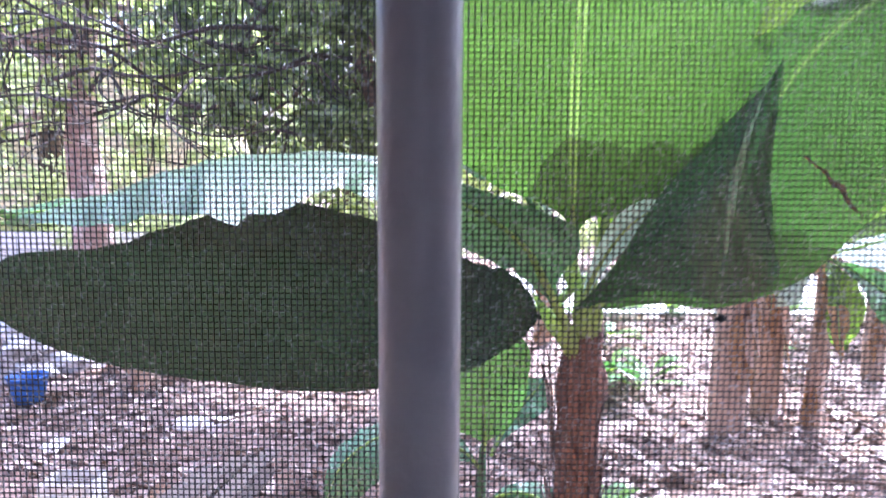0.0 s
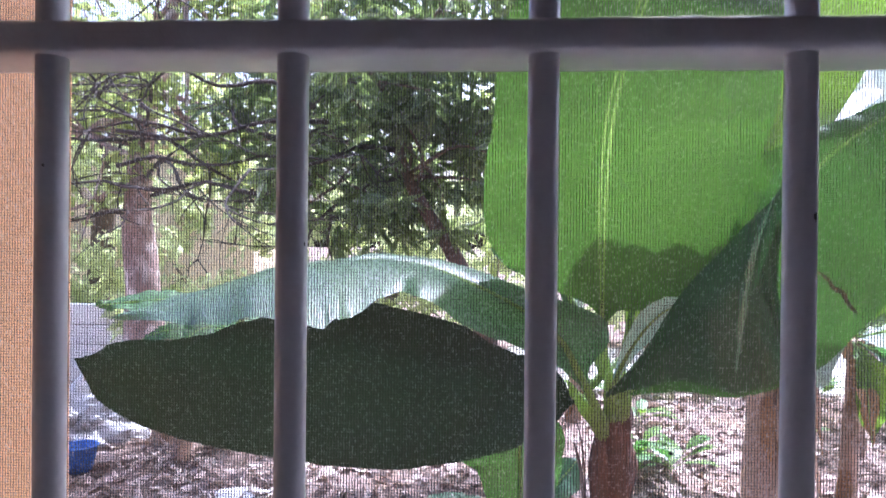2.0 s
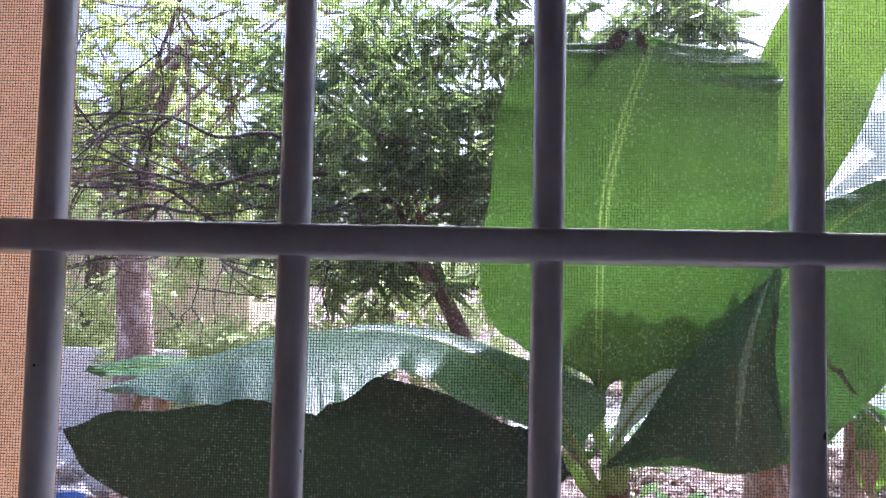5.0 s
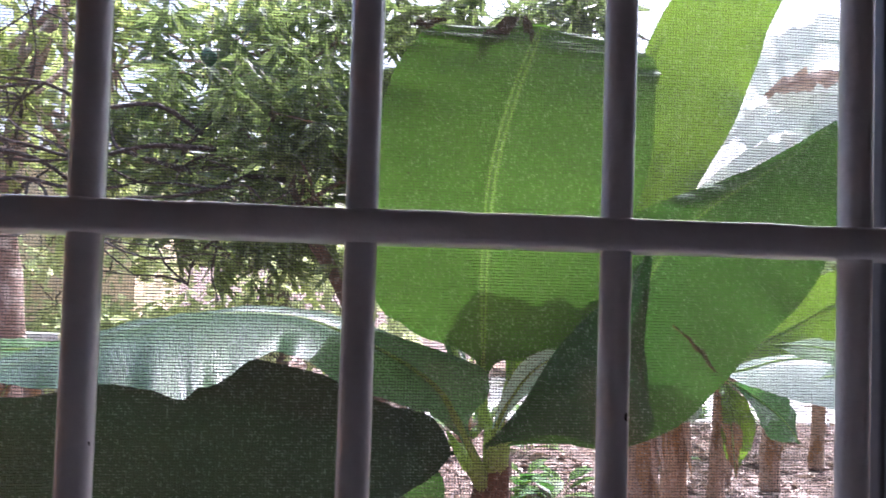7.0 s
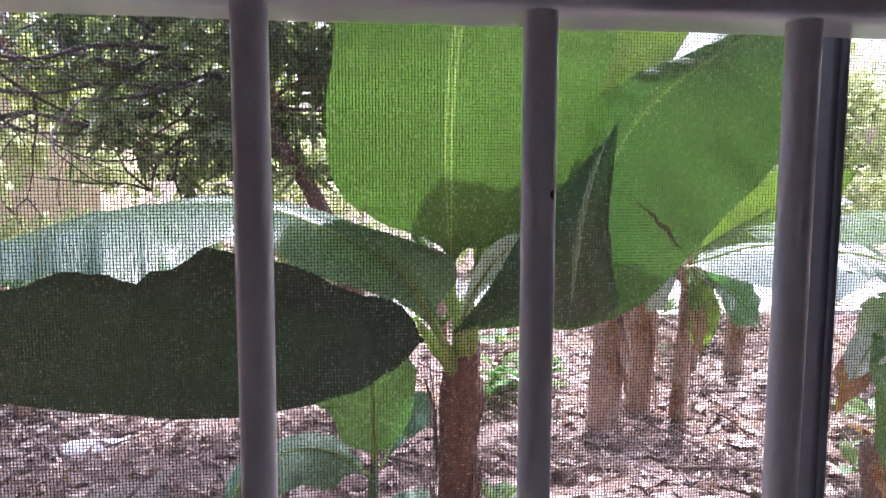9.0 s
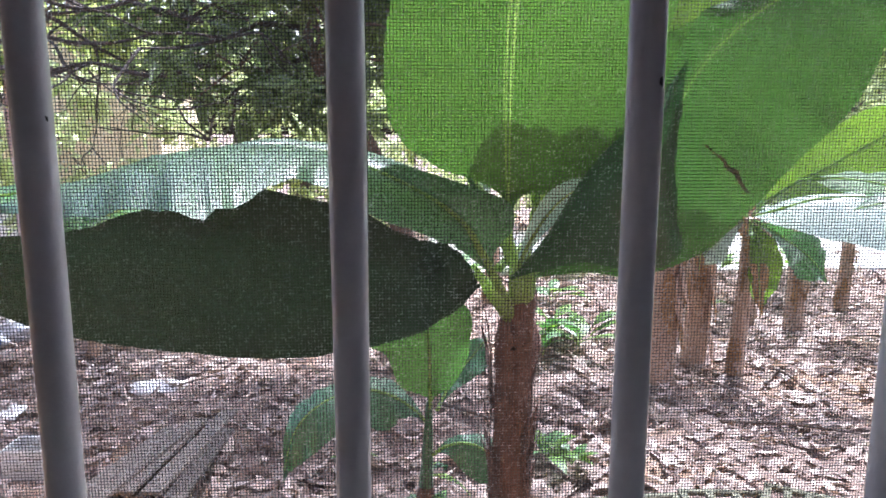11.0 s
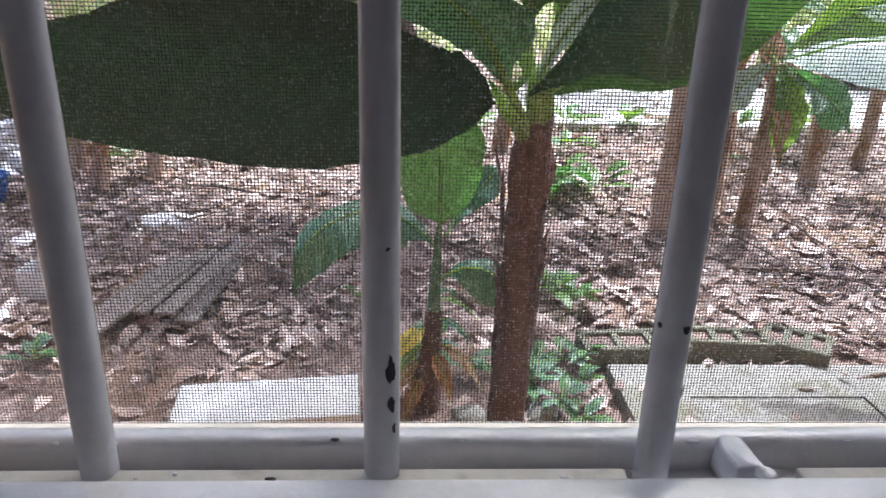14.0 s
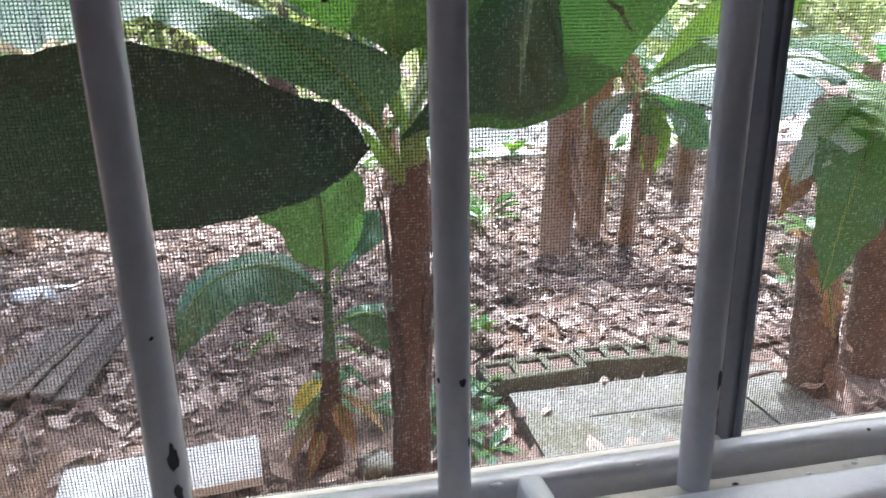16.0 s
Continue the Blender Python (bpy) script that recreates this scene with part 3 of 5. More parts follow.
ARCH = [
    ((0.298, 1.56, 0.949),) * 3,
    ((0.232, 1.51, 1.07), (0.253, 1.53, 1.066), (0.214, 1.49, 1.069)),
    ((0.198, 1.48, 1.13), (0.263, 1.53, 1.11), (0.159, 1.43, 1.118)),
    ((0.159, 1.45, 1.186), (0.301, 1.53, 1.159), (0.122, 1.36, 1.147)),
    ((0.075, 1.41, 1.25), (0.282, 1.53, 1.228), (0.039, 1.25, 1.19)),
    ((-0.031, 1.37, 1.306), (0.129, 1.5, 1.281), (-0.064, 1.14, 1.248)),
    ((-0.134, 1.32, 1.35), (-0.063, 1.43, 1.352), (-0.149, 1.08, 1.307)),
    ((-0.231, 1.27, 1.367), (-0.205, 1.38, 1.372), (-0.2, 0.98, 1.307)),
    ((-0.322, 1.23, 1.365), (-0.32, 1.34, 1.368), (-0.241, 0.86, 1.287)),
    ((-0.413, 1.2, 1.348), (-0.429, 1.31, 1.353), (-0.276, 0.77, 1.28)),
    ((-0.498, 1.17, 1.326), (-0.528, 1.28, 1.335), (-0.37, 0.84, 1.284)),
    ((-0.594, 1.15, 1.294), (-0.634, 1.25, 1.302), (-0.483, 0.9, 1.265)),
    ((-0.683, 1.12, 1.267), (-0.724, 1.2, 1.274), (-0.6, 0.98, 1.257)),
    ((-0.774, 1.1, 1.251),) * 3,
]
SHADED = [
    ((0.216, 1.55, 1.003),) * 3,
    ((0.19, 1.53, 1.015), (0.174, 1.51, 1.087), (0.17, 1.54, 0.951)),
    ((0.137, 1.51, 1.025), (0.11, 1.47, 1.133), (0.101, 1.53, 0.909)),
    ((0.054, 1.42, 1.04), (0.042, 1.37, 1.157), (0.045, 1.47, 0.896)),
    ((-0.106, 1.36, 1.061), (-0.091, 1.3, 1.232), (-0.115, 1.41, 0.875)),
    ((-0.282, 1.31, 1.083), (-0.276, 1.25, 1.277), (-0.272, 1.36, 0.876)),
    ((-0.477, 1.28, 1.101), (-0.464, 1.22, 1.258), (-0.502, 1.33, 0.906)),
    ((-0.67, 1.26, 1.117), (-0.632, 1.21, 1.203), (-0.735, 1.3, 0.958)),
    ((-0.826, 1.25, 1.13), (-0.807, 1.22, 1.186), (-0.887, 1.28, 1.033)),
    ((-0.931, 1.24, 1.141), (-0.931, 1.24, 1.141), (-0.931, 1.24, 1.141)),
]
RIGHT = [
    ((0.334, 1.56, 1.02),) * 3,
    ((0.428, 1.46, 1.113), (0.413, 1.47, 1.13), (0.463, 1.45, 1.055)),
    ((0.524, 1.36, 1.214), (0.485, 1.38, 1.26), (0.565, 1.33, 1.071)),
    ((0.578, 1.29, 1.355), (0.544, 1.31, 1.414), (0.679, 1.25, 1.14)),
    ((0.612, 1.25, 1.482), (0.583, 1.27, 1.518), (0.748, 1.2, 1.234)),
    ((0.653, 1.22, 1.563), (0.606, 1.24, 1.59), (0.836, 1.17, 1.347)),
    ((0.719, 1.2, 1.632), (0.642, 1.22, 1.65), (0.932, 1.15, 1.459)),
    ((0.819, 1.2, 1.695), (0.735, 1.22, 1.682), (0.991, 1.15, 1.606)),
    ((0.919, 1.2, 1.758), (0.873, 1.21, 1.747), (1.016, 1.17, 1.735)),
    ((1.016, 1.2, 1.838),) * 3,
]
UPRIGHT = [
    ((0.272, 1.6, 1.039), (0.272, 1.6, 1.039), (0.272, 1.6, 1.039)),
    ((0.529, 1.9, 1.2), (0.52, 1.9, 1.2), (0.538, 1.9, 1.2)),
    ((0.943, 2.2, 1.597), (0.89, 2.2, 1.615), (1.017, 2.2, 1.6)),
    ((1.084, 2.3, 1.884), (0.87, 2.28, 1.808), (1.209, 2.28, 1.844)),
    ((1.201, 2.35, 2.161), (0.914, 2.33, 2.054), (1.392, 2.35, 2.127)),
    ((1.275, 2.35, 2.432), (1.028, 2.33, 2.41), (1.502, 2.35, 2.446)),
    ((1.313, 2.3, 2.682), (1.155, 2.25, 2.649), (1.565, 2.3, 2.7)),
    ((1.366, 2.2, 2.942), (1.366, 2.2, 2.942), (1.366, 2.2, 2.942)),
]
FOLD = [
    ((0.298, 1.52, 1.029), (0.298, 1.52, 1.029), (0.298, 1.52, 1.029)),
    ((0.353, 1.42, 1.12), (0.369, 1.43, 1.157), (0.37, 1.4, 1.076)),
    ((0.413, 1.32, 1.209), (0.428, 1.34, 1.299), (0.436, 1.3, 1.111)),
    ((0.464, 1.24, 1.294), (0.494, 1.26, 1.402), (0.501, 1.21, 1.102)),
    ((0.504, 1.19, 1.365), (0.535, 1.21, 1.465), (0.58, 1.155, 1.143)),
    ((0.534, 1.17, 1.422), (0.563, 1.19, 1.499), (0.575, 1.14, 1.219)),
    ((0.56, 1.17, 1.482), (0.578, 1.18, 1.525), (0.564, 1.14, 1.343)),
    ((0.587, 1.17, 1.546), (0.587, 1.17, 1.546), (0.587, 1.17, 1.546)),
]
CURL = [
    ((0.55, 1.13, 1.506), (0.55, 1.13, 1.506), (0.55, 1.13, 1.506)),
    ((0.523, 1.12, 1.454), (0.519, 1.12, 1.454), (0.53, 1.123, 1.452)),
    ((0.497, 1.11, 1.38), (0.492, 1.11, 1.381), (0.507, 1.116, 1.376)),
    ((0.482, 1.11, 1.288), (0.477, 1.11, 1.29), (0.493, 1.116, 1.284)),
    ((0.479, 1.12, 1.206), (0.475, 1.12, 1.208), (0.485, 1.12, 1.205)),
    ((0.479, 1.13, 1.14), (0.479, 1.13, 1.14), (0.479, 1.13, 1.14)),
]
HANG = [
    ((1.917, 3.5, 0.919), (1.917, 3.5, 0.919), (1.917, 3.5, 0.919)),
    ((1.921, 3.42, 0.852), (1.878, 3.42, 0.837), (1.977, 3.42, 0.866)),
    ((1.944, 3.38, 0.718), (1.869, 3.38, 0.719), (2.042, 3.38, 0.747)),
    ((1.961, 3.38, 0.578), (1.88, 3.38, 0.564), (2.043, 3.38, 0.591)),
    ((1.97, 3.4, 0.458), (1.97, 3.4, 0.458), (1.97, 3.4, 0.458)),
]
PALE = [
    ((1.927, 3.5, 0.944), (1.927, 3.5, 0.944), (1.927, 3.5, 0.944)),
    ((2.024, 3.4, 0.993), (2.061, 3.5, 1.013), (1.955, 3.3, 0.93)),
    ((2.162, 3.3, 1.058), (2.205, 3.4, 1.07), (2.09, 3.15, 0.882)),
    ((2.423, 3.25, 1.073), (2.49, 3.35, 1.087), (2.29, 3.05, 0.845)),
    ((2.648, 3.2, 1.034), (2.739, 3.3, 1.053), (2.485, 3.0, 0.822)),
    ((2.822, 3.15, 0.924), (2.822, 3.15, 0.924), (2.822, 3.15, 0.924)),
]
GOLD = [
    ((1.931, 3.5, 0.957), (1.931, 3.5, 0.957), (1.931, 3.5, 0.957)),
    ((2.064, 3.55, 1.046), (2.043, 3.55, 1.079), (2.071, 3.5, 1.013)),
    ((2.27, 3.6, 1.148), (2.217, 3.6, 1.264), (2.329, 3.55, 1.044)),
    ((2.529, 3.65, 1.26), (2.438, 3.65, 1.428), (2.571, 3.6, 1.08)),
    ((2.762, 3.65, 1.395), (2.706, 3.65, 1.546), (2.819, 3.6, 1.228)),
    ((3.054, 3.65, 1.48), (3.054, 3.65, 1.48), (3.054, 3.65, 1.48)),
]
DARKG = [
    ((1.938, 3.5, 0.925), (1.938, 3.5, 0.925), (1.938, 3.5, 0.925)),
    ((2.114, 3.5, 0.827), (2.113, 3.5, 0.884), (2.07, 3.45, 0.791)),
    ((2.255, 3.45, 0.714), (2.325, 3.5, 0.81), (2.143, 3.4, 0.632)),
    ((2.327, 3.4, 0.596), (2.327, 3.4, 0.596), (2.327, 3.4, 0.596)),
]
LEFTP = [
    ((1.919, 3.55, 0.928), (1.919, 3.55, 0.928), (1.919, 3.55, 0.928)),
    ((1.841, 3.6, 0.848), (1.817, 3.6, 0.9), (1.842, 3.55, 0.778)),
    ((1.75, 3.6, 0.752), (1.695, 3.6, 0.837), (1.802, 3.55, 0.682)),
    ((1.673, 3.6, 0.656), (1.673, 3.6, 0.656), (1.673, 3.6, 0.656)),
]
BEHIND = [
    ((0.31, 1.62, 1.056), (0.31, 1.62, 1.056), (0.31, 1.62, 1.056)),
    ((0.227, 1.72, 1.262), (0.189, 1.74, 1.274), (0.266, 1.72, 1.264)),
    ((0.143, 1.8, 1.396), (0.03, 1.76, 1.36), (0.359, 1.82, 1.404)),
    ((0.1, 1.86, 1.545), (-0.02, 1.8, 1.52), (0.348, 1.88, 1.589)),
    ((0.089, 1.9, 1.685), (0.0, 1.86, 1.684), (0.263, 1.92, 1.746)),
    ((0.085, 1.92, 1.828), (0.085, 1.92, 1.828), (0.085, 1.92, 1.828)),
]
TIP_A = [
    ((0.322, 1.365, 2.081), (0.322, 1.365, 2.081), (0.322, 1.365, 2.081)),
    ((0.296, 1.355, 2.062), (0.286, 1.355, 2.075), (0.305, 1.355, 2.047)),
    ((0.254, 1.35, 2.026), (0.24, 1.35, 2.035), (0.266, 1.35, 2.013)),
    ((0.219, 1.345, 1.987), (0.219, 1.345, 1.987), (0.219, 1.345, 1.987)),
]
TIP_B = [
    ((0.332, 1.365, 2.084), (0.332, 1.365, 2.084), (0.332, 1.365, 2.084)),
    ((0.34, 1.355, 2.061), (0.329, 1.355, 2.059), (0.351, 1.355, 2.063)),
    ((0.347, 1.35, 2.039), (0.341, 1.35, 2.036), (0.356, 1.35, 2.043)),
    ((0.353, 1.345, 2.016), (0.353, 1.345, 2.016), (0.353, 1.345, 2.016)),
]
TIP_C = [
    ((0.145, 1.315, 2.048), (0.145, 1.315, 2.048), (0.145, 1.315, 2.048)),
    ((0.119, 1.315, 2.042), (0.116, 1.315, 2.048), (0.119, 1.315, 2.032)),
    ((0.087, 1.315, 2.035), (0.086, 1.315, 2.042), (0.088, 1.315, 2.027)),
    ((0.061, 1.315, 2.036), (0.061, 1.315, 2.036), (0.061, 1.315, 2.036)),
]
TORN_A = [
    ((2.622, 3.45, 2.809), (2.657, 3.5, 2.927), (2.601, 3.42, 2.718)),
    ((2.347, 3.4, 2.741), (2.385, 3.46, 2.93), (2.31, 3.34, 2.576)),
    ((2.122, 3.36, 2.676), (2.123, 3.42, 2.822), (2.12, 3.3, 2.488)),
    ((1.958, 3.33, 2.566), (1.941, 3.36, 2.627), (1.985, 3.29, 2.449)),
    ((1.855, 3.3, 2.431), (1.855, 3.3, 2.431), (1.855, 3.3, 2.431)),
]
TORN_B = [
    ((2.552, 3.35, 2.488), (2.601, 3.42, 2.589), (2.517, 3.3, 2.387)),
    ((2.297, 3.32, 2.439), (2.331, 3.4, 2.603), (2.27, 3.25, 2.274)),
    ((2.06, 3.28, 2.358), (2.073, 3.36, 2.464), (2.047, 3.2, 2.235)),
    ((1.884, 3.25, 2.269), (1.878, 3.3, 2.349), (1.879, 3.18, 2.157)),
    ((1.734, 3.22, 2.189), (1.734, 3.22, 2.189), (1.734, 3.22, 2.189)),
]
TORN_C = [
    ((2.482, 3.25, 2.368), (2.517, 3.3, 2.427), (2.448, 3.2, 2.249)),
    ((2.234, 3.22, 2.246), (2.256, 3.28, 2.32), (2.206, 3.15, 2.142)),
    ((1.988, 3.18, 2.125), (1.99, 3.24, 2.202), (1.974, 3.1, 2.01)),
    ((1.781, 3.14, 2.01), (1.764, 3.18, 2.059), (1.78, 3.08, 1.935)),
    ((1.589, 3.1, 1.927), (1.589, 3.1, 1.927), (1.589, 3.1, 1.927)),
]
YOUNG = [
    ((0.308, 1.56, 1.005), (0.308, 1.56, 1.005), (0.308, 1.56, 1.005)),
    ((0.334, 1.53, 1.099), (0.322, 1.54, 1.097), (0.344, 1.52, 1.099)),
    ((0.37, 1.5, 1.177), (0.338, 1.5, 1.177), (0.379, 1.47, 1.162)),
    ((0.405, 1.47, 1.232), (0.367, 1.46, 1.247), (0.424, 1.44, 1.205)),
    ((0.447, 1.44, 1.269), (0.411, 1.42, 1.285), (0.46, 1.42, 1.25)),
    ((0.471, 1.41, 1.29), (0.471, 1.41, 1.29), (0.471, 1.41, 1.29)),
]


BACK = [
    ((0.34, 1.60, 1.02), (0.34, 1.60, 1.02), (0.34, 1.60, 1.02)),
    ((0.38, 1.63, 1.22), (0.36, 1.63, 1.23), (0.40, 1.63, 1.21)),
    ((0.42, 1.65, 1.38), (0.26, 1.64, 1.44), (0.58, 1.65, 1.33)),
    ((0.47, 1.66, 1.52), (0.27, 1.65, 1.60), (0.68, 1.66, 1.46)),
    ((0.53, 1.66, 1.65), (0.35, 1.65, 1.73), (0.72, 1.66, 1.58)),
    ((0.60, 1.65, 1.76), (0.48, 1.65, 1.80), (0.71, 1.65, 1.71)),
    ((0.66, 1.64, 1.84), (0.66, 1.64, 1.84), (0.66, 1.64, 1.84)),
]


TEAR = [
    ((0.628, 1.16, 1.375), (0.628, 1.16, 1.375), (0.628, 1.16, 1.375)),
    ((0.666, 1.155, 1.342), (0.669, 1.155, 1.345), (0.664, 1.155, 1.338)),
    ((0.699, 1.15, 1.308), (0.703, 1.15, 1.311), (0.696, 1.15, 1.304)),
    ((0.732, 1.15, 1.269), (0.732, 1.15, 1.269), (0.732, 1.15, 1.269)),
]
FRINGE = [
    ((2.018, 3.28, 2.455),) * 3,
    ((2.115, 3.27, 2.512), (2.12, 3.29, 2.554), (2.113, 3.25, 2.465)),
    ((2.251, 3.26, 2.553), (2.262, 3.29, 2.611), (2.251, 3.24, 2.494)),
    ((2.377, 3.26, 2.567), (2.384, 3.28, 2.621), (2.377, 3.24, 2.513)),
    ((2.505, 3.26, 2.562),) * 3,
]
SUCKER_UP = [
    ((0.094, 1.77, 0.565),) * 3,
    ((0.097, 1.76, 0.62), (0.084, 1.76, 0.621), (0.111, 1.76, 0.619)),
    ((0.095, 1.75, 0.675), (0.009, 1.74, 0.661), (0.162, 1.76, 0.652)),
    ((0.094, 1.74, 0.74), (-0.029, 1.71, 0.762), (0.203, 1.75, 0.73)),
    ((0.089, 1.72, 0.818), (-0.081, 1.68, 0.817), (0.211, 1.74, 0.794)),
    ((0.089, 1.7, 0.915), (-0.038, 1.68, 0.914), (0.208, 1.72, 0.894)),
    ((0.088, 1.68, 1.008),) * 3,
]
SUCKER_SIDE = [
    ((0.085, 1.77, 0.537),) * 3,
    ((0.034, 1.74, 0.6), (0.041, 1.77, 0.615), (0.032, 1.71, 0.579)),
    ((-0.038, 1.71, 0.654), (-0.02, 1.78, 0.667), (-0.033, 1.66, 0.559)),
    ((-0.114, 1.68, 0.673), (-0.105, 1.75, 0.691), (-0.101, 1.61, 0.597)),
    ((-0.19, 1.65, 0.661), (-0.195, 1.72, 0.678), (-0.165, 1.58, 0.584)),
    ((-0.25, 1.62, 0.626), (-0.26, 1.68, 0.653), (-0.228, 1.57, 0.535)),
    ((-0.292, 1.6, 0.564), (-0.307, 1.64, 0.603), (-0.28, 1.57, 0.497)),
    ((-0.313, 1.58, 0.453),) * 3,
]
SUCKER_OTHER = [
    ((0.103, 1.76, 0.435),) * 3,
    ((0.147, 1.73, 0.477), (0.149, 1.75, 0.489), (0.145, 1.71, 0.459)),
    ((0.201, 1.71, 0.494), (0.206, 1.75, 0.504), (0.195, 1.68, 0.414)),
    ((0.254, 1.69, 0.48), (0.266, 1.73, 0.507), (0.241, 1.66, 0.392)),
    ((0.288, 1.68, 0.439), (0.298, 1.7, 0.469), (0.28, 1.66, 0.395)),
    ((0.301, 1.67, 0.395),) * 3,
]
SUCKER_TEAL = [
    ((0.118, 1.79, 0.563),) * 3,
    ((0.155, 1.83, 0.619), (0.143, 1.84, 0.624), (0.166, 1.82, 0.608)),
    ((0.211, 1.86, 0.686), (0.194, 1.87, 0.71), (0.239, 1.84, 0.65)),
    ((0.246, 1.88, 0.718), (0.217, 1.89, 0.75), (0.281, 1.86, 0.681)),
    ((0.282, 1.9, 0.757),) * 3,
]
UNDER = [
    ((0.27, 1.60, 1.00),) * 3,
    ((-0.05, 1.58, 1.10), (-0.05, 1.59, 1.105), (-0.05, 1.57, 1.095)),
    ((-0.38, 1.54, 1.20), (-0.38, 1.55, 1.205), (-0.38, 1.53, 1.195)),
    ((-0.628, 1.5, 1.265),) * 3,
    ((-0.694, 1.48, 1.265), (-0.709, 1.52, 1.278), (-0.684, 1.44, 1.25)),
    ((-0.779, 1.46, 1.26), (-0.796, 1.5, 1.279), (-0.756, 1.4, 1.236)),
    ((-0.862, 1.44, 1.258), (-0.883, 1.48, 1.279), (-0.845, 1.4, 1.235)),
    ((-0.935, 1.43, 1.25), (-0.953, 1.46, 1.264), (-0.918, 1.4, 1.237)),
    ((-0.992, 1.42, 1.245),) * 3,
]
BESIDE = [
    ((0.34, 1.60, 1.02), (0.34, 1.60, 1.02), (0.34, 1.60, 1.02)),
    ((0.50, 1.56, 1.24), (0.48, 1.56, 1.26), (0.52, 1.56, 1.22)),
    ((0.61, 1.51, 1.40), (0.53, 1.53, 1.48), (0.72, 1.50, 1.30)),
    ((0.72, 1.48, 1.51), (0.62, 1.49, 1.61), (0.84, 1.47, 1.40)),
    ((0.83, 1.45, 1.60), (0.75, 1.46, 1.68), (0.93, 1.44, 1.50)),
    ((0.91, 1.44, 1.66), (0.86, 1.44, 1.70), (0.97, 1.43, 1.60)),
    ((0.98, 1.43, 1.71), (0.98, 1.43, 1.71), (0.98, 1.43, 1.71)),
]


def nearest_plant():
    plant = thing("banana_plant", "tall banana plant with broad green leaves by the window", "banana plant")
    bm = bmesh.new()
    tube(bm, [(0.305, 1.60, -0.03), (0.315, 1.61, 0.3), (0.322, 1.61, 0.6), (0.33, 1.605, 0.85), (0.345, 1.60, 1.0)], [0.060, 0.050, 0.053, 0.057, 0.030], 26, 70, 0.24, 2.0)
    part("pseudostem", bm, STEM, plant, "brown fibrous banana stem")
    for pts, r in (([(0.315, 1.60, 0.93), (0.255, 1.57, 0.98), (0.2, 1.55, 1.06)], 0.03), ([(0.335, 1.60, 0.94), (0.318, 1.565, 1.02), (0.306, 1.57, 1.12)], 0.032), ([(0.345, 1.60, 0.94), (0.35, 1.56, 1.02), (0.34, 1.54, 1.10)], 0.026), ([(0.315, 1.60, 0.90), (0.268, 1.55, 0.965), (0.235, 1.52, 1.01)], 0.026)):
        bm = bmesh.new()
        tube(bm, pts, [r, r * 0.7, r * 0.12], 10, 14, 0.08, r * 40)
        part("leaf_sheath", bm, PETIOLE, plant, "pale green leaf sheath")
    leaf_part(plant, CENTRE, LEAF_SUNLIT, 0.009, "bright upright leaf lit from behind", None, 0.2, n=60, across=9, sag=0.0, ruffle=0.007, seed=1.0)
    leaf_part(plant, ARCH, LEAF_ARCH, 0.008, "arching glossy leaf with pale sheen", n=60, across=8, sag=0.10, ruffle=0.012, seed=4.0)
    leaf_part(plant, SHADED, LEAF_OLD_SHADE, 0.004, "large old leaf, shade put into its near-black green", LEAF_OLD_SHADE, 0.15, n=50, across=8, sag=0.0, ruffle=0.012, seed=7.0)
    leaf_part(plant, RIGHT, LEAF_SIDE, 0.008, "broad leaf rising to the side, partly shaded", None, 0.2, n=50, across=8, sag=0.0, ruffle=0.006, seed=9.0)
    leaf_part(plant, UPRIGHT, LEAF_LIME, 0.008, "yellow-green upright leaf in full sun", None, 0.2, n=40, across=6, sag=0.0, ruffle=0.015, seed=12.0)
    leaf_part(plant, TEAR, LEAF_BLACK, 0.001, "dark withered tear in the leaf", LEAF_DRY, 0.3, n=16, across=2, sag=0.0, ruffle=0.004, seed=5.0)
    # dark layer over the side leaf stands for its shaded half
    leaf_part(plant, FOLD, LEAF_FOLD_SHADE, 0.004, "folded leaf half, shade put into its dark green", LEAF_FOLD_SHADE, 0.2, n=40, across=6, sag=0.02, ruffle=0.01, seed=11.0)
    leaf_part(plant, CURL, LEAF_TEAL, 0.0015, "pale curled strip of leaf", LEAF_TEAL, 0.3, n=24, across=3, sag=0.05, ruffle=0.006, seed=14.0)
    flakes = np.random.default_rng(4)
    for i in range(16):   # peeling dry sheaths round the stem
        a, z, h, w = flakes.uniform(0, 6.28), flakes.uniform(0.02, 0.72), flakes.uniform(0.12, 0.3), flakes.uniform(0.012, 0.028)
        rows = []
        for s, f in ((0.0, 0.2), (0.3, 1.0), (0.7, 0.8), (1.0, 0.1)):
            zz, rad = z + h * s, 0.060 + 0.022 * max(0, s - 0.4) ** 1.5 * 3
            p = [(0.316 + rad * math.cos(a + d * w * f / 0.06), 1.608 + rad * math.sin(a + d * w * f / 0.06), zz) for d in (0, -1, 1)]
            rows.append(tuple(p))
        bm, _ = blade(rows, 10, 2, 0.0, 0.006, i * 1.9)
        part("dry_sheath", bm, STEM, plant, "peeling dry sheath")
    for rows in (TIP_A, TIP_B, TIP_C):
        leaf_part(plant, rows, LEAF_BLACK, 0.002, "withered black leaf tip", LEAF_BLACK, n=12, across=2, sag=0.0, ruffle=0.006, seed=1.5)
    # mostly hidden leaf, placed to cast shade on the upright one
    leaf_part(plant, BACK, LEAF_LIME, 0.008, "leaf added behind the others to shade them", n=36, across=6, sag=0.0, ruffle=0.015, seed=21.0)
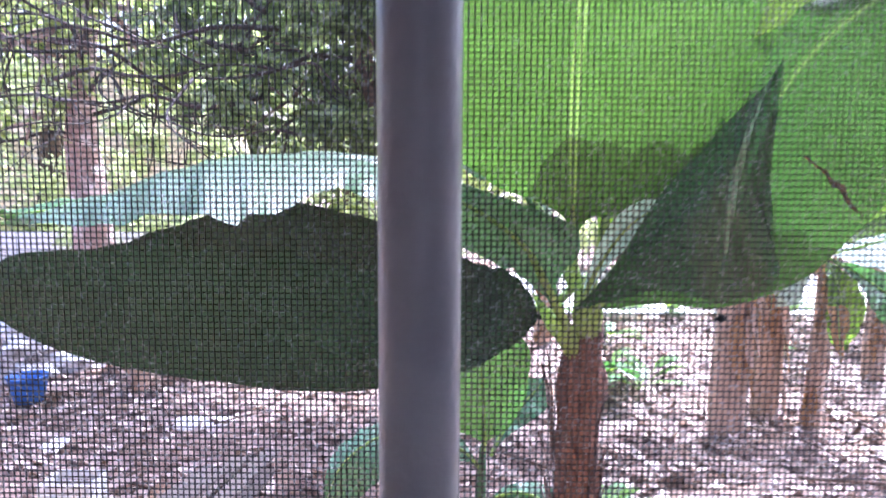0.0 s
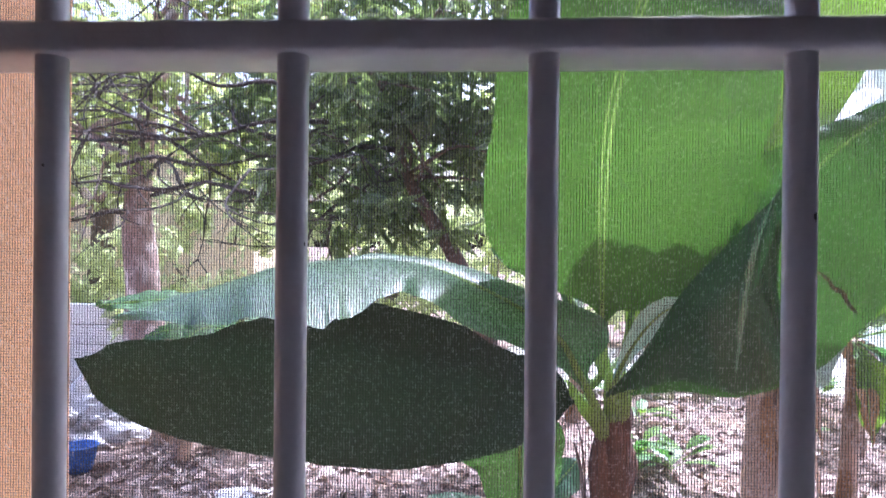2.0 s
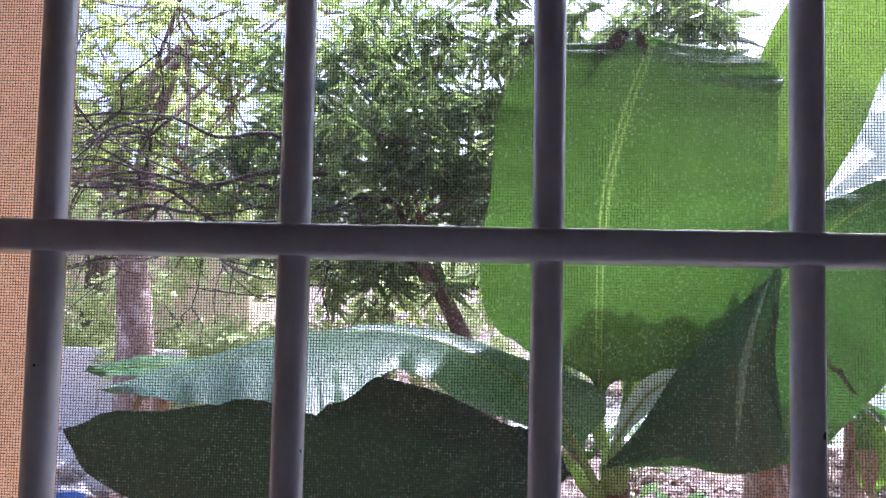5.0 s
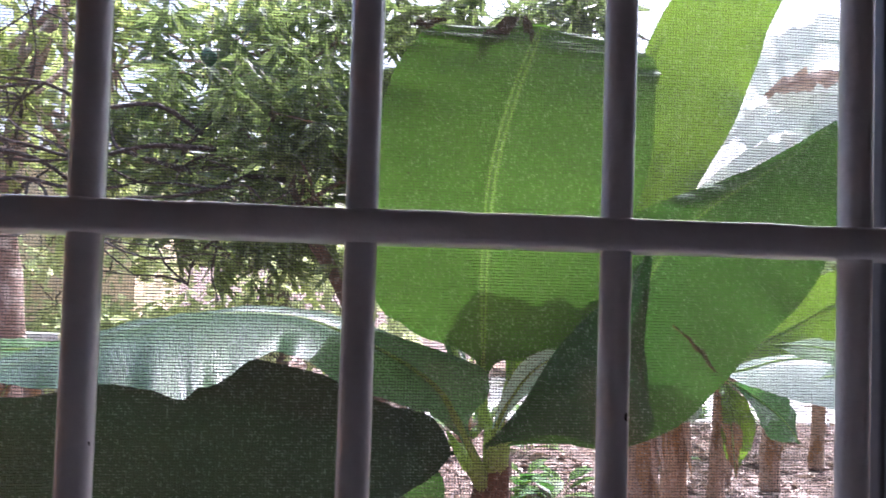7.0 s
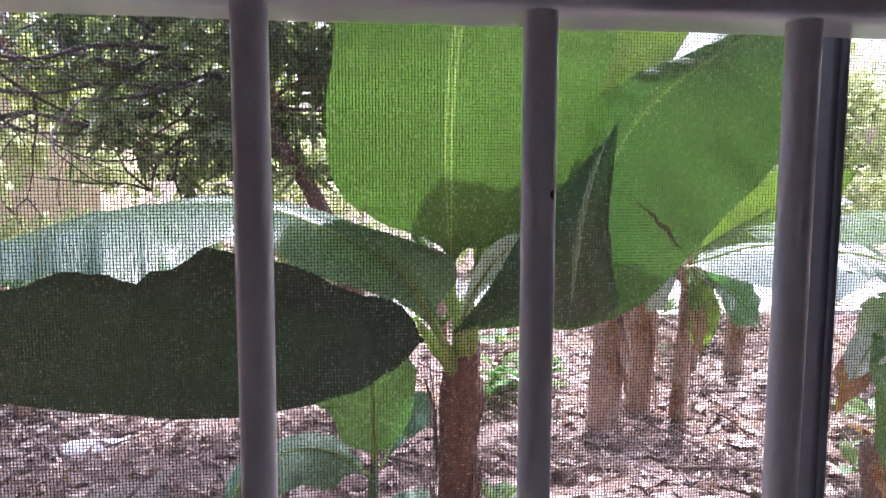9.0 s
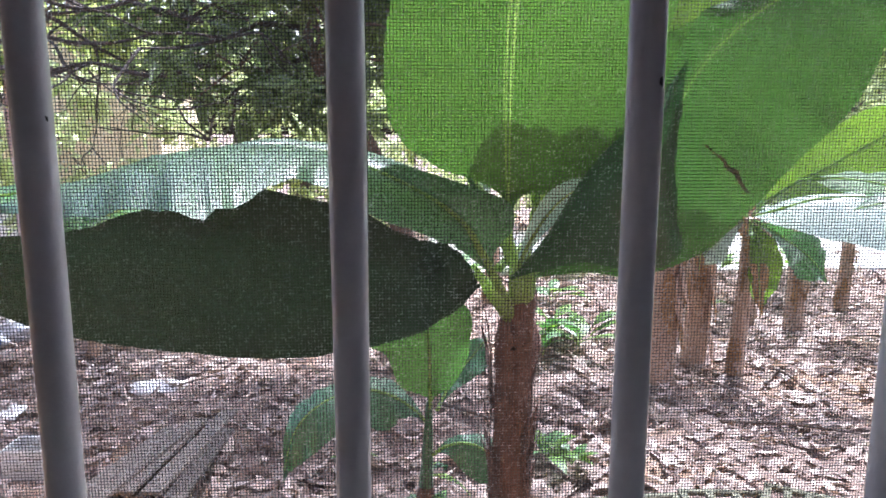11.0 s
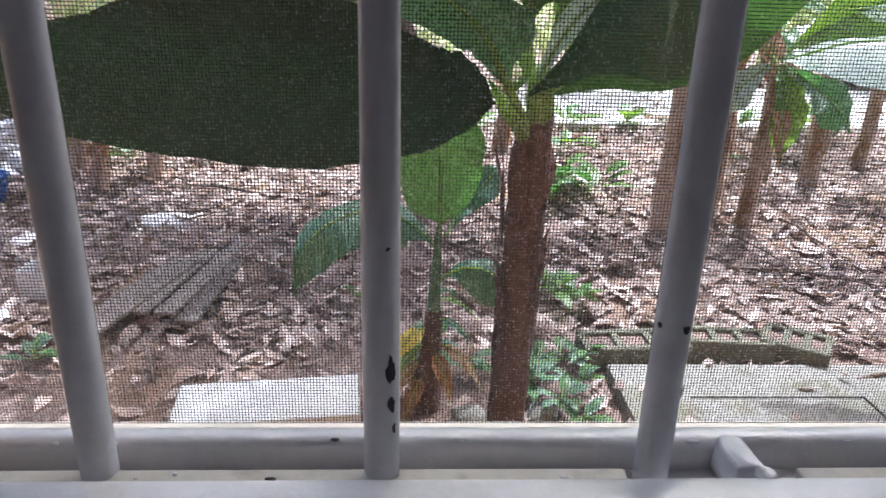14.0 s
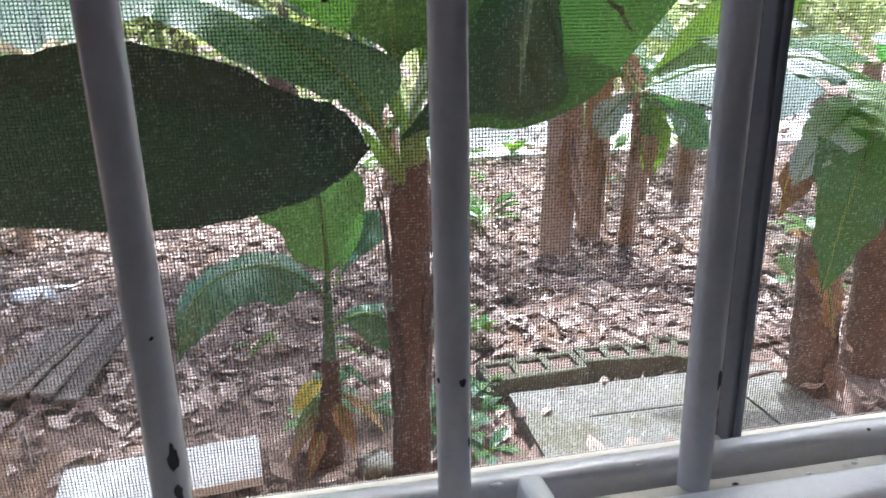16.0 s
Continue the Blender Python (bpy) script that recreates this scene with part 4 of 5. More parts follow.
    # added occluder behind the side leaf, shading its lower part
    leaf_part(plant, BESIDE, LEAF_SUNLIT, 0.008, "leaf added behind the others to shade them", n=36, across=6, sag=0.0, ruffle=0.012, seed=23.0)
    leaf_part(plant, BEHIND, LEAF_ARCH, 0.008, "pale glossy leaf behind the upright one", n=36, across=6, sag=0.05, ruffle=0.02, seed=17.0)
    leaf_part(plant, UNDER, LEAF_YOUNG, 0.006, "narrow green leaf behind the arching one", n=40, across=5, sag=0.05, ruffle=0.012, seed=27.0)
    leaf_part(plant, YOUNG, LEAF_PALE, 0.005, "small curled young leaf, pale tone for its sheen", n=24, across=4, sag=-0.2, ruffle=0.003, seed=15.0)


nearest_plant()


def sucker():
    plant = thing("banana_sucker", "small young banana plant at the foot of the tall one", "banana plant")
    bm = bmesh.new()
    tube(bm, [(0.052, 1.75, -0.03), (0.062, 1.755, 0.06), (0.078, 1.76, 0.20), (0.084, 1.765, 0.33)], [0.062, 0.046, 0.031, 0.023], 14, 30, 0.22, 5.0)
    part("pseudostem", bm, STEM, plant, "brown dry foot of the young stem")
    bm = bmesh.new()
    tube(bm, [(0.082, 1.765, 0.28), (0.088, 1.77, 0.42), (0.095, 1.77, 0.60)], [0.023, 0.018, 0.009], 12, 18, 0.1, 8.0)
    part("leaf_sheath", bm, LEAF_TEAL, plant, "dull green upper stem")
    leaf_part(plant, SUCKER_UP, LEAF_YOUNG, 0.005, "upright bright young leaf", n=34, across=6, sag=0.0, ruffle=0.010, seed=2.0)
    leaf_part(plant, SUCKER_SIDE, LEAF_TEAL, 0.004, "drooping ragged blue-green leaf", n=40, across=6, sag=0.05, ruffle=0.016, seed=3.0, torn=0.3)
    leaf_part(plant, SUCKER_OTHER, LEAF_TEAL, 0.004, "small dark side leaf", n=24, across=4, sag=0.05, ruffle=0.010, seed=6.0)
    leaf_part(plant, SUCKER_TEAL, LEAF_TEAL, 0.004, "small blue-green leaf behind the stem", n=20, across=4, sag=0.04, ruffle=0.008, seed=7.0)
    for az, ln, w, rise, mat, z in ((-150, 0.16, 0.085, 0.03, LEAF_YELLOW, 0.27), (-165, 0.15, 0.05, -0.02, LEAF_LIME, 0.22), (-60, 0.16, 0.06, -0.02, LEAF_DRY, 0.2), (200, 0.2, 0.06, -0.04, LEAF_DRY, 0.17), (170, 0.18, 0.06, -0.05, LEAF_DRY, 0.12), (-130, 0.17, 0.06, -0.05, LEAF_DRY, 0.13), (15, 0.2, 0.05, 0.05, LEAF_LIME, 0.36), (-20, 0.22, 0.06, 0.02, LEAF_DRY, 0.22), (-10, 0.17, 0.05, 0.04, LEAF_TEAL, 0.30), (60, 0.2, 0.06, 0.1, LEAF_TEAL, 0.36)):
        leaf_part(plant, arching((0.075, 1.76, z), az, ln, w, rise, 0.75), mat, 0.003, n=18, across=3, sag=0.0, ruffle=0.012, seed=az)


sucker()


# ---- banana plants further off ----
def banana_plant(label, base, top, radius, leaves, stem_mat=DRY_STEM, name="banana_plant", rough=0.14):
    """leaves: azimuth, length, width, rise, droop, material."""
    plant = thing(name, label, "banana plant", "banana plants in the grove")
    bm = bmesh.new()
    mid = tuple((a * 0.5 + b * 0.5) + 0.02 for a, b in zip(base, top))
    tube(bm, [(base[0], base[1], -0.04), mid, top], [radius * 1.15, radius, radius * 0.75], 14, 36, rough, base[0] * 3)
    part("pseudostem", bm, stem_mat, plant)
    g = np.random.default_rng(int(abs(base[0] * 97 + base[1] * 31)))
    for i in range(7):   # ragged dry sheaths hanging on the stem
        a, s, h, w = g.uniform(3.3, 6.1), g.uniform(0.1, 0.8), g.uniform(0.15, 0.35) * top[2], g.uniform(0.25, 0.6)
        rows = []
        for u, f in ((0.0, 0.3), (0.3, 1.0), (0.7, 0.7), (1.0, 0.1)):
            c = Vector(base).lerp(Vector(top), s) + Vector((0.02 * s, 0, (1 - u) * h - h * 0.6))
            rad = radius * (1.12 + 0.55 * u * u)
            rows.append(tuple((c.x + rad * math.cos(a + d * w * f), c.y + rad * math.sin(a + d * w * f), max(0.0, c.z)) for d in (0, -1, 1)))
        fl, _ = blade(rows, 10, 2, 0.0, 0.012, i * 1.7)
        part("dry_sheath", fl, LEAF_DRY if i % 2 and stem_mat is DRY_STEM else stem_mat, plant)
    for i, (az, ln, w, rise, droop, mat, *tilt) in enumerate(leaves):
        start = (top[0], top[1], top[2] - 0.02 - 0.015 * (i % 4))
        leaf_part(plant, arching(start, az, ln, w, rise, droop, *(tilt or (0.35,))), mat, 0.007, n=30, across=5, sag=0.02, ruffle=0.02, seed=i * 2.3 + base[0], torn=0.25 if i % 2 else 0.0)
    return plant


slim = banana_plant("thin banana stem with arching leaves among dry stems", (1.97, 3.67, 0), (1.95, 3.55, 0.93), 0.045,
                    [(130, 0.7, 0.26, 0.7, 0.3, LEAF_LIME, 0.5), (-100, 0.35, 0.13, -0.15, 0.9, LEAF_DRY)])
for rows, mat, label in ((HANG, LEAF_LIME, "bright green leaf hanging straight down"), (PALE, LEAF_SHEEN_TONE, "arching leaf with a pale blue sheen"), (GOLD, LEAF_LIME, "yellow-green leaf in the sun"), (DARKG, LEAF_ARCH, "drooping blue-green leaf"), (LEFTP, LEAF_SHEEN_TONE, "small pale leaf")):
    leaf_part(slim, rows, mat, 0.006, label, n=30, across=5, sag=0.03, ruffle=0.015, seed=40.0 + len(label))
banana_plant("tall dry brown banana stem with a ragged crown", (1.48, 3.6, 0), (1.52, 3.58, 1.5), 0.085,
             [(150, 0.9, 0.3, 0.5, 0.5, LEAF_SUNLIT), (40, 1.1, 0.34, 0.7, 0.45, LEAF_ARCH), (-10, 0.5, 0.18, -0.2, 0.8, LEAF_DRY), (90, 1.0, 0.3, 0.8, 0.3, LEAF_SUNLIT)])
banana_plant("dry brown banana stem with hanging dead leaves", (1.80, 3.87, 0), (1.86, 3.88, 1.25), 0.07,
             [(-60, 0.5, 0.2, -0.35, 0.7, LEAF_DRY), (-120, 0.45, 0.18, -0.3, 0.7, LEAF_DRY), (60, 1.0, 0.32, 0.8, 0.4, LEAF_ARCH)])
banana_plant("far dry banana stem in the grove", (2.88, 4.65, 0), (2.9, 4.66, 1.1), 0.065,
             [(0, 1.1, 0.36, 0.7, 0.5, LEAF_ARCH), (-50, 0.9, 0.34, 0.4, 0.6, LEAF_SUNLIT), (120, 1.0, 0.34, 0.8, 0.4, LEAF_SUNLIT), (200, 0.7, 0.25, 0.2, 0.7, LEAF_YOUNG)])
banana_plant("far dry banana stem in the grove", (2.62, 4.8, 0), (2.6, 4.8, 0.7), 0.04, [(70, 0.7, 0.25, 0.4, 0.5, LEAF_ARCH)])
banana_plant("broken brown banana stem with a drooping dead leaf", (1.83, 1.80, 0), (1.76, 1.80, 0.56), 0.075,
             [(60, 0.3, 0.12, 0.1, 0.5, LEAF_DRY), (-110, 0.3, 0.12, 0.0, 0.7, LEAF_DRY)], BROWN_STEM)
dead = thing("dead_leaf", "arched dead banana leaf, brown turning yellow", "dead leaf")
leaf_part(dead, [((1.765, 1.8, 0.50),) * 3, ((1.79, 1.82, 0.72), (1.775, 1.82, 0.72), (1.805, 1.82, 0.72)), ((1.80, 1.85, 0.84), (1.80, 1.9, 0.83), (1.80, 1.80, 0.81)), ((1.75, 1.88, 0.86), (1.75, 1.94, 0.83), (1.75, 1.82, 0.79)), ((1.70, 1.9, 0.79), (1.69, 1.94, 0.78), (1.71, 1.86, 0.70)), ((1.67, 1.9, 0.62),) * 3], LEAF_DRY, 0.006, "", LEAF_YELLOW, n=30, across=4, sag=0.05, ruffle=0.02, seed=2.2)
banana_plant("dark banana stem with large hanging green leaves", (2.17, 1.92, 0), (2.12, 1.93, 1.05), 0.08,
             [(215, 0.75, 0.3, 0.0, 0.75, LEAF_YOUNG), (175, 0.7, 0.3, 0.45, 0.45, LEAF_ARCH), (150, 0.8, 0.3, 0.55, 0.4, LEAF_SUNLIT), (195, 0.6, 0.24, 0.2, 0.7, LEAF_SHEEN_TONE), (225, 0.6, 0.3, 0.25, 0.6, LEAF_LIME), (235, 0.4, 0.14, 0.1, 0.8, LEAF_DRY)], BROWN_STEM)
torn = banana_plant("leafy banana plant with pale torn leaves", (4.35, 3.6, 0), (4.3, 3.55, 2.2), 0.06, [(20, 0.9, 0.3, 0.5, 0.5, LEAF_ARCH), (70, 1.0, 0.3, 0.7, 0.4, LEAF_ARCH)])
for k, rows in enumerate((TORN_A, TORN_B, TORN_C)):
    leaf_part(torn, [((4.3, 3.55, 2.17),) * 3] + rows, LEAF_TORN, 0.006, "torn leaf, bright highlights put into its pale colour", LEAF_TORN, n=40, across=5, sag=0.05, ruffle=0.03, seed=30.0 + k, torn=0.18)
leaf_part(torn, FRINGE, LEAF_STRAW, 0.004, "dry straw-coloured fringe of a torn leaf", LEAF_STRAW, n=26, across=3, sag=0.03, ruffle=0.03, seed=8.0, torn=0.5)
banana_plant("leafy banana plant at the edge of the grove", (4.2, 4.4, 0), (4.15, 4.35, 1.0), 0.08,
             [(a, 1.2, 0.38, 0.6, 0.5, m) for a, m in ((100, LEAF_SUNLIT), (160, LEAF_ARCH), (200, LEAF_SUNLIT), (250, LEAF_ARCH), (30, LEAF_ARCH), (320, LEAF_SUNLIT))])
banana_plant("leafy banana plant at the edge of the grove", (3.4, 6.2, 0), (3.4, 6.2, 0.9), 0.08,
             [(a, 1.2, 0.38, 0.6, 0.5, m) for a, m in ((100, LEAF_SUNLIT), (170, LEAF_ARCH), (220, LEAF_SUNLIT), (270, LEAF_ARCH), (20, LEAF_ARCH), (330, LEAF_SUNLIT))])
banana_plant("low bright banana plant behind the stems", (-1.75, 4.6, 0), (-1.75, 4.6, 0.75), 0.05,
             [(a, 0.75, 0.24, 0.45, 0.55, LEAF_YOUNG) for a in (10, 70, 130, 200, 260, 320)])
for x, y, h, r in ((-2.0, 4.3, 0.55, 0.05), (-2.25, 4.6, 0.8, 0.06), (-1.45, 5.2, 0.5, 0.05), (-1.15, 5.4, 0.4, 0.06), (2.35, 5.4, 0.7, 0.06), (3.6, 5.2, 0.8, 0.05), (0.75, 5.6, 0.6, 0.06)):
    banana_plant("cut dry banana stem standing in the litter", (x, y, 0), (x + 0.02, y, h), r, [(250, 0.3, 0.1, 0.0, 0.8, LEAF_DRY)])


# ---- trees ----
def leaves_mesh(name, centres, size, aspect, rng, hang=0.3):
    """Many folded pointed leaves about the given centres, as one mesh."""
    n = len(centres)
    c = np.asarray(centres)
    way = rng.normal(size=(n, 3))
    way[:, 2] = way[:, 2] * 0.6 - hang
    way /= np.linalg.norm(way, axis=1)[:, None]
    side = np.cross(way, rng.normal(size=(n, 3)))
    side /= np.linalg.norm(side, axis=1)[:, None]
    nrm = np.cross(way, side)
    ln = size * rng.uniform(0.6, 1.3, n)[:, None]
    w = ln * aspect
    pts = np.stack([c, c + way * ln * 0.45 + side * w + nrm * w * 0.35, c + way * ln, c + way * ln * 0.45 - side * w + nrm * w * 0.35, c + way * ln * 0.5], 1).reshape(-1, 3)
    idx = np.arange(n)[:, None] * 5
    faces = np.concatenate([idx + [0, 1, 4], idx + [1, 2, 4], idx + [2, 3, 4], idx + [3, 0, 4]], 0)
    me = bpy.data.meshes.new(name)
    me.from_pydata(pts.tolist(), [], faces.tolist())
    return me


def tree(label, trunk, radius, clumps, count, size, aspect, leaf_mat, bark, seed, limbs=8, twigs=0, hang=0.3, rosette=False):
    """trunk: points of the stem; clumps: (x, y, z, radius) of foliage, each fed by a limb."""
    rng = np.random.default_rng(seed)
    ob = thing("tree", label, "tree", "trees behind the grove")
    bm = bmesh.new()
    tube(bm, trunk, [radius * 1.25, radius, radius * 0.6, radius * 0.12], 14, 36, 0.2, seed)
    part("trunk", bm, bark, ob)
    centres = []
    total = sum(q[3] ** 2 for q in clumps)
    for i, (x, y, z, r) in enumerate(clumps):
        start = Vector(trunk[-1]) if i % 2 else Vector(trunk[-2])
        end = Vector((x, y, z))
        mid = (start + end) / 2 + Vector(rng.normal(size=3) * 0.12)
        if i < limbs:
            bm = bmesh.new()
            tube(bm, [start, mid, end, end + (end - mid) * 0.4], [radius * 0.2, radius * 0.14, radius * 0.08, radius * 0.03], 8, 18, 0.2, seed + i)
            part("limb", bm, bark, ob)
        m = int(count * r * r / total)
        sprigs = max(4, m // (13 if rosette else 26))
        heads = rng.normal(size=(sprigs, 3))
        heads /= np.linalg.norm(heads, axis=1)[:, None]
        heads = np.array((x, y, z)) + heads * (r * rng.uniform(0.35, 1.05, sprigs) ** 0.7)[:, None] * np.array((1, 1, 0.8))
        centres.append(heads[rng.integers(0, sprigs, m)] + rng.normal(size=(m, 3)) * size * (0.10 if rosette else 0.55))
        for j in range(twigs):
            bm = bmesh.new()
            tip = Vector(heads[j % sprigs])
            tube(bm, [end, (end + tip) / 2 + Vector(rng.normal(size=3) * 0.08 * r), tip, tip + (tip - end) * 0.15], [0.012, 0.008, 0.005, 0.002], 5, 12)
            part("twig", bm, bark, ob)
    me = leaves_mesh("crown", np.concatenate(centres), size, aspect, rng, hang)
    tagged(attach("crown", me, leaf_mat, ob, "loose crown of many small leaves", False), kind="stuff")
    return ob


# last three clumps, above the view, are added to shade the near soil
tree("dark mango tree with long hanging leaves", [(0.12, 3.9, -0.05), (0.02, 3.75, 0.8), (-0.15, 3.65, 1.3), (-0.45, 3.7, 1.8), (-0.55, 3.9, 2.3)], 0.06,
     [(-0.9, 3.9, 1.75, 0.55), (-0.35, 3.6, 1.85, 0.5), (-0.6, 3.7, 2.3, 0.6), (0.1, 3.8, 2.35, 0.6), (-0.1, 4.2, 1.95, 0.4), (0.6, 4.2, 2.5, 0.6), (-1.3, 4.3, 2.2, 0.6), (-0.3, 4.2, 2.9, 0.7), (0.9, 4.6, 3.0, 0.8), (-1.0, 4.6, 2.9, 0.7), (0.3, 4.4, 1.7, 0.4), (0.45, 4.0, 2.75, 0.5), (1.05, 4.2, 2.8, 0.5), (1.35, 4.3, 3.1, 0.5), (-0.2, 3.1, 3.5, 0.6), (0.5, 3.3, 3.6, 0.65), (1.1, 3.5, 3.7, 0.6)],
     10000, 0.19, 0.11, MANGO_LEAF, BARK, 11, 11, 5, 0.65, True)
tree("tall tree with reddish trunk and bare twigs", [(-2.62, 5.0, -0.05), (-2.6, 5.0, 0.9), (-2.66, 5.0, 1.7), (-2.6, 5.1, 2.6), (-2.4, 5.2, 3.4)], 0.13,
     [(-2.9, 4.7, 2.2, 0.45), (-2.2, 4.8, 2.3, 0.5), (-1.6, 5.0, 2.2, 0.5), (-2.0, 5.2, 2.9, 0.6), (-3.0, 5.3, 3.0, 0.7), (-1.3, 5.2, 3.0, 0.7), (-2.4, 5.0, 3.6, 0.8), (-3.6, 5.0, 2.4, 0.6), (-1.6, 5.6, 3.9, 0.8), (-2.9, 4.8, 1.7, 0.3)],
     2600, 0.13, 0.24, LIGHT_LEAF, RED_BARK, 21, 10, 14, 0.3)
tree("leafy tree at the back of the yard", [(-4.6, 8.0, -0.05), (-4.6, 8.0, 1.2), (-4.5, 8.0, 2.4), (-4.4, 8.1, 3.2)], 0.14,
     [(-4.6, 7.8, 2.6, 0.9), (-5.6, 8.0, 2.8, 1.1), (-3.6, 8.0, 2.9, 1.1), (-4.5, 8.2, 3.8, 1.2), (-6.6, 8.4, 2.2, 1.1), (-3.0, 8.4, 2.3, 0.7)], 2300, 0.2, 0.25, LIGHT_LEAF, BARK, 31)
tree("leafy tree at the back of the yard", [(-1.2, 8.6, -0.05), (-1.2, 8.6, 1.2), (-1.1, 8.6, 2.2), (-1.0, 8.7, 3.0)], 0.14,
     [(-1.2, 8.4, 1.5, 0.9), (-2.0, 8.6, 2.4, 1.0), (-0.3, 8.6, 2.4, 1.0), (-1.1, 8.8, 3.4, 1.2), (0.7, 8.8, 1.7, 0.9), (0.8, 8.8, 3.2, 1.1)], 2300, 0.2, 0.25, LIGHT_LEAF, BARK, 41)
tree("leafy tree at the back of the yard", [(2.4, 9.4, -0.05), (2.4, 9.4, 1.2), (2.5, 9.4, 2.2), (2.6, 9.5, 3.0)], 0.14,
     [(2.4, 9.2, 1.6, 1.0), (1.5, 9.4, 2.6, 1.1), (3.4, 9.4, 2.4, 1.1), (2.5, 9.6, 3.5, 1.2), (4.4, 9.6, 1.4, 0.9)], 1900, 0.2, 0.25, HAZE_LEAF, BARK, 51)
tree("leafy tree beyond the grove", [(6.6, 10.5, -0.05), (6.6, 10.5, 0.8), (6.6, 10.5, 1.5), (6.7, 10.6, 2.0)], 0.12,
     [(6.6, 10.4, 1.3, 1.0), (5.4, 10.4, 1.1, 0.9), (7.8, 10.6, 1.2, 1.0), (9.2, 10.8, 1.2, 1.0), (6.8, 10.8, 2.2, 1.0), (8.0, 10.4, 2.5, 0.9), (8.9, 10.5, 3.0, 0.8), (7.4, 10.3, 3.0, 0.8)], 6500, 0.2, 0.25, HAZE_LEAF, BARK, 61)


def bare_branches():
    """Leafless dark twigs that cross in front of the trees."""
    g = np.random.default_rng(15)
    ob = thing("bare_branches", "tangle of leafless grey twigs below the tree crown", "branches")

    def grow(start, way, length, radius, depth):
        pts, p, d = [tuple(start)], Vector(start), Vector(way).normalized()
        for _ in range(4):
            d = (d + Vector(g.normal(size=3) * 0.28)).normalized()
            d.z *= 0.8
            p = p + d * length / 4
            pts.append(tuple(p))
        bm = bmesh.new()
        tube(bm, pts, [radius, radius * 0.7, radius * 0.35], 5, 12, 0.15, length)
        part("branch", bm, TWIG, ob)
        if depth:
            for _ in range(3):
                q = Vector(pts[int(g.integers(1, 5))])
                grow(q, d + Vector(g.normal(size=3) * 0.7), length * g.uniform(0.45, 0.75), radius * 0.55, depth - 1)

    for start, way, length in (((-2.6, 5.0, 2.05), (0.7, -0.55, 0.05), 1.5), ((-2.6, 5.0, 1.9), (0.4, -0.8, 0.0), 1.3), ((-2.6, 5.0, 2.2), (-0.3, -0.8, 0.1), 1.2), ((-2.6, 5.0, 1.75), (0.9, -0.2, 0.12), 1.6), ((-2.6, 5.0, 2.3), (0.5, -0.7, 0.25), 1.5), ((-2.6, 5.0, 1.6), (-0.6, -0.6, 0.0), 1.0), ((-0.5, 3.8, 1.95), (-0.8, -0.3, 0.05), 1.0), ((-0.45, 3.7, 1.8), (-0.9, 0.1, -0.05), 1.1),
                               ((-1.0, 3.7, 1.75), (-1, 0, 0.02), 1.3), ((-0.95, 3.7, 1.95), (-1, 0.1, 0.1), 1.3), ((-0.9, 3.7, 2.1), (-1, -0.1, 0.02), 1.4), ((-1.0, 3.8, 2.2), (-0.9, 0.2, 0.15), 1.2), ((-2.4, 4.2, 1.9), (1, -0.2, 0), 1.3), ((-2.3, 4.0, 2.1), (1, 0, -0.05), 1.4)):
        grow(start, way, length, 0.016, 2)


bare_branches()


def mango():
    fruit = thing("mango", "unripe green mango hanging in the tree", "fruit", at=(-0.899, 3.45, 2.542))
    bm = bmesh.new()
    bmesh.ops.create_uvsphere(bm, u_segments=20, v_segments=14, radius=0.042)
    for v in bm.verts:
        v.co.x *= 0.92 + 0.1 * (v.co.z > 0)
        v.co.z *= 1.15
    part("flesh", bm, LEAF_TEAL, fruit)
    bm = bmesh.new()
    tube(bm, [(0, 0, 0.045), (0.01, 0, 0.12), (0.0, 0.05, 0.24)], [0.003, 0.002], 6, 10)
    part("stalk", bm, BARK, fruit, "thin brown stalk")


mango()
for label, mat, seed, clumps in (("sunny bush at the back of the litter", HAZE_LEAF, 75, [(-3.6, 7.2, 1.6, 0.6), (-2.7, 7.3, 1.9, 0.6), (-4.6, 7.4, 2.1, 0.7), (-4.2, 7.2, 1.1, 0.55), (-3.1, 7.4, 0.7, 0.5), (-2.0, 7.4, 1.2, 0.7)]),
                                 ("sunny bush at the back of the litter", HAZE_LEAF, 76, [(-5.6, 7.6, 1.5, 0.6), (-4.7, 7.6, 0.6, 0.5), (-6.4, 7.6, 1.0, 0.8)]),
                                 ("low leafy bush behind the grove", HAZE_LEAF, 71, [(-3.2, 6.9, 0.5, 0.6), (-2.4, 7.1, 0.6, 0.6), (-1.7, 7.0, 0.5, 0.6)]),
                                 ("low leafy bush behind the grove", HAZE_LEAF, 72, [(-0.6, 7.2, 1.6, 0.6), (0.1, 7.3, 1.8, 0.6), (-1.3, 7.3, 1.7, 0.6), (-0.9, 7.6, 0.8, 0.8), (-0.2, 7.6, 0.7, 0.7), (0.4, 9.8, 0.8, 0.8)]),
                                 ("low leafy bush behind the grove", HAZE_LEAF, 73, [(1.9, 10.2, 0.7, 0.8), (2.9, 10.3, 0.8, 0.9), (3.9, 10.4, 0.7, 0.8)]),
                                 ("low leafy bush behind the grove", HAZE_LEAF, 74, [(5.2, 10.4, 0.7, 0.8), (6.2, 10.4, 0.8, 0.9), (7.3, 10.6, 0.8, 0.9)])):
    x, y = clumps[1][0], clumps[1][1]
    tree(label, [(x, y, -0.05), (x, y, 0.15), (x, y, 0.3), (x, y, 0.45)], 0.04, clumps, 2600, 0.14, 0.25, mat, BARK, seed)


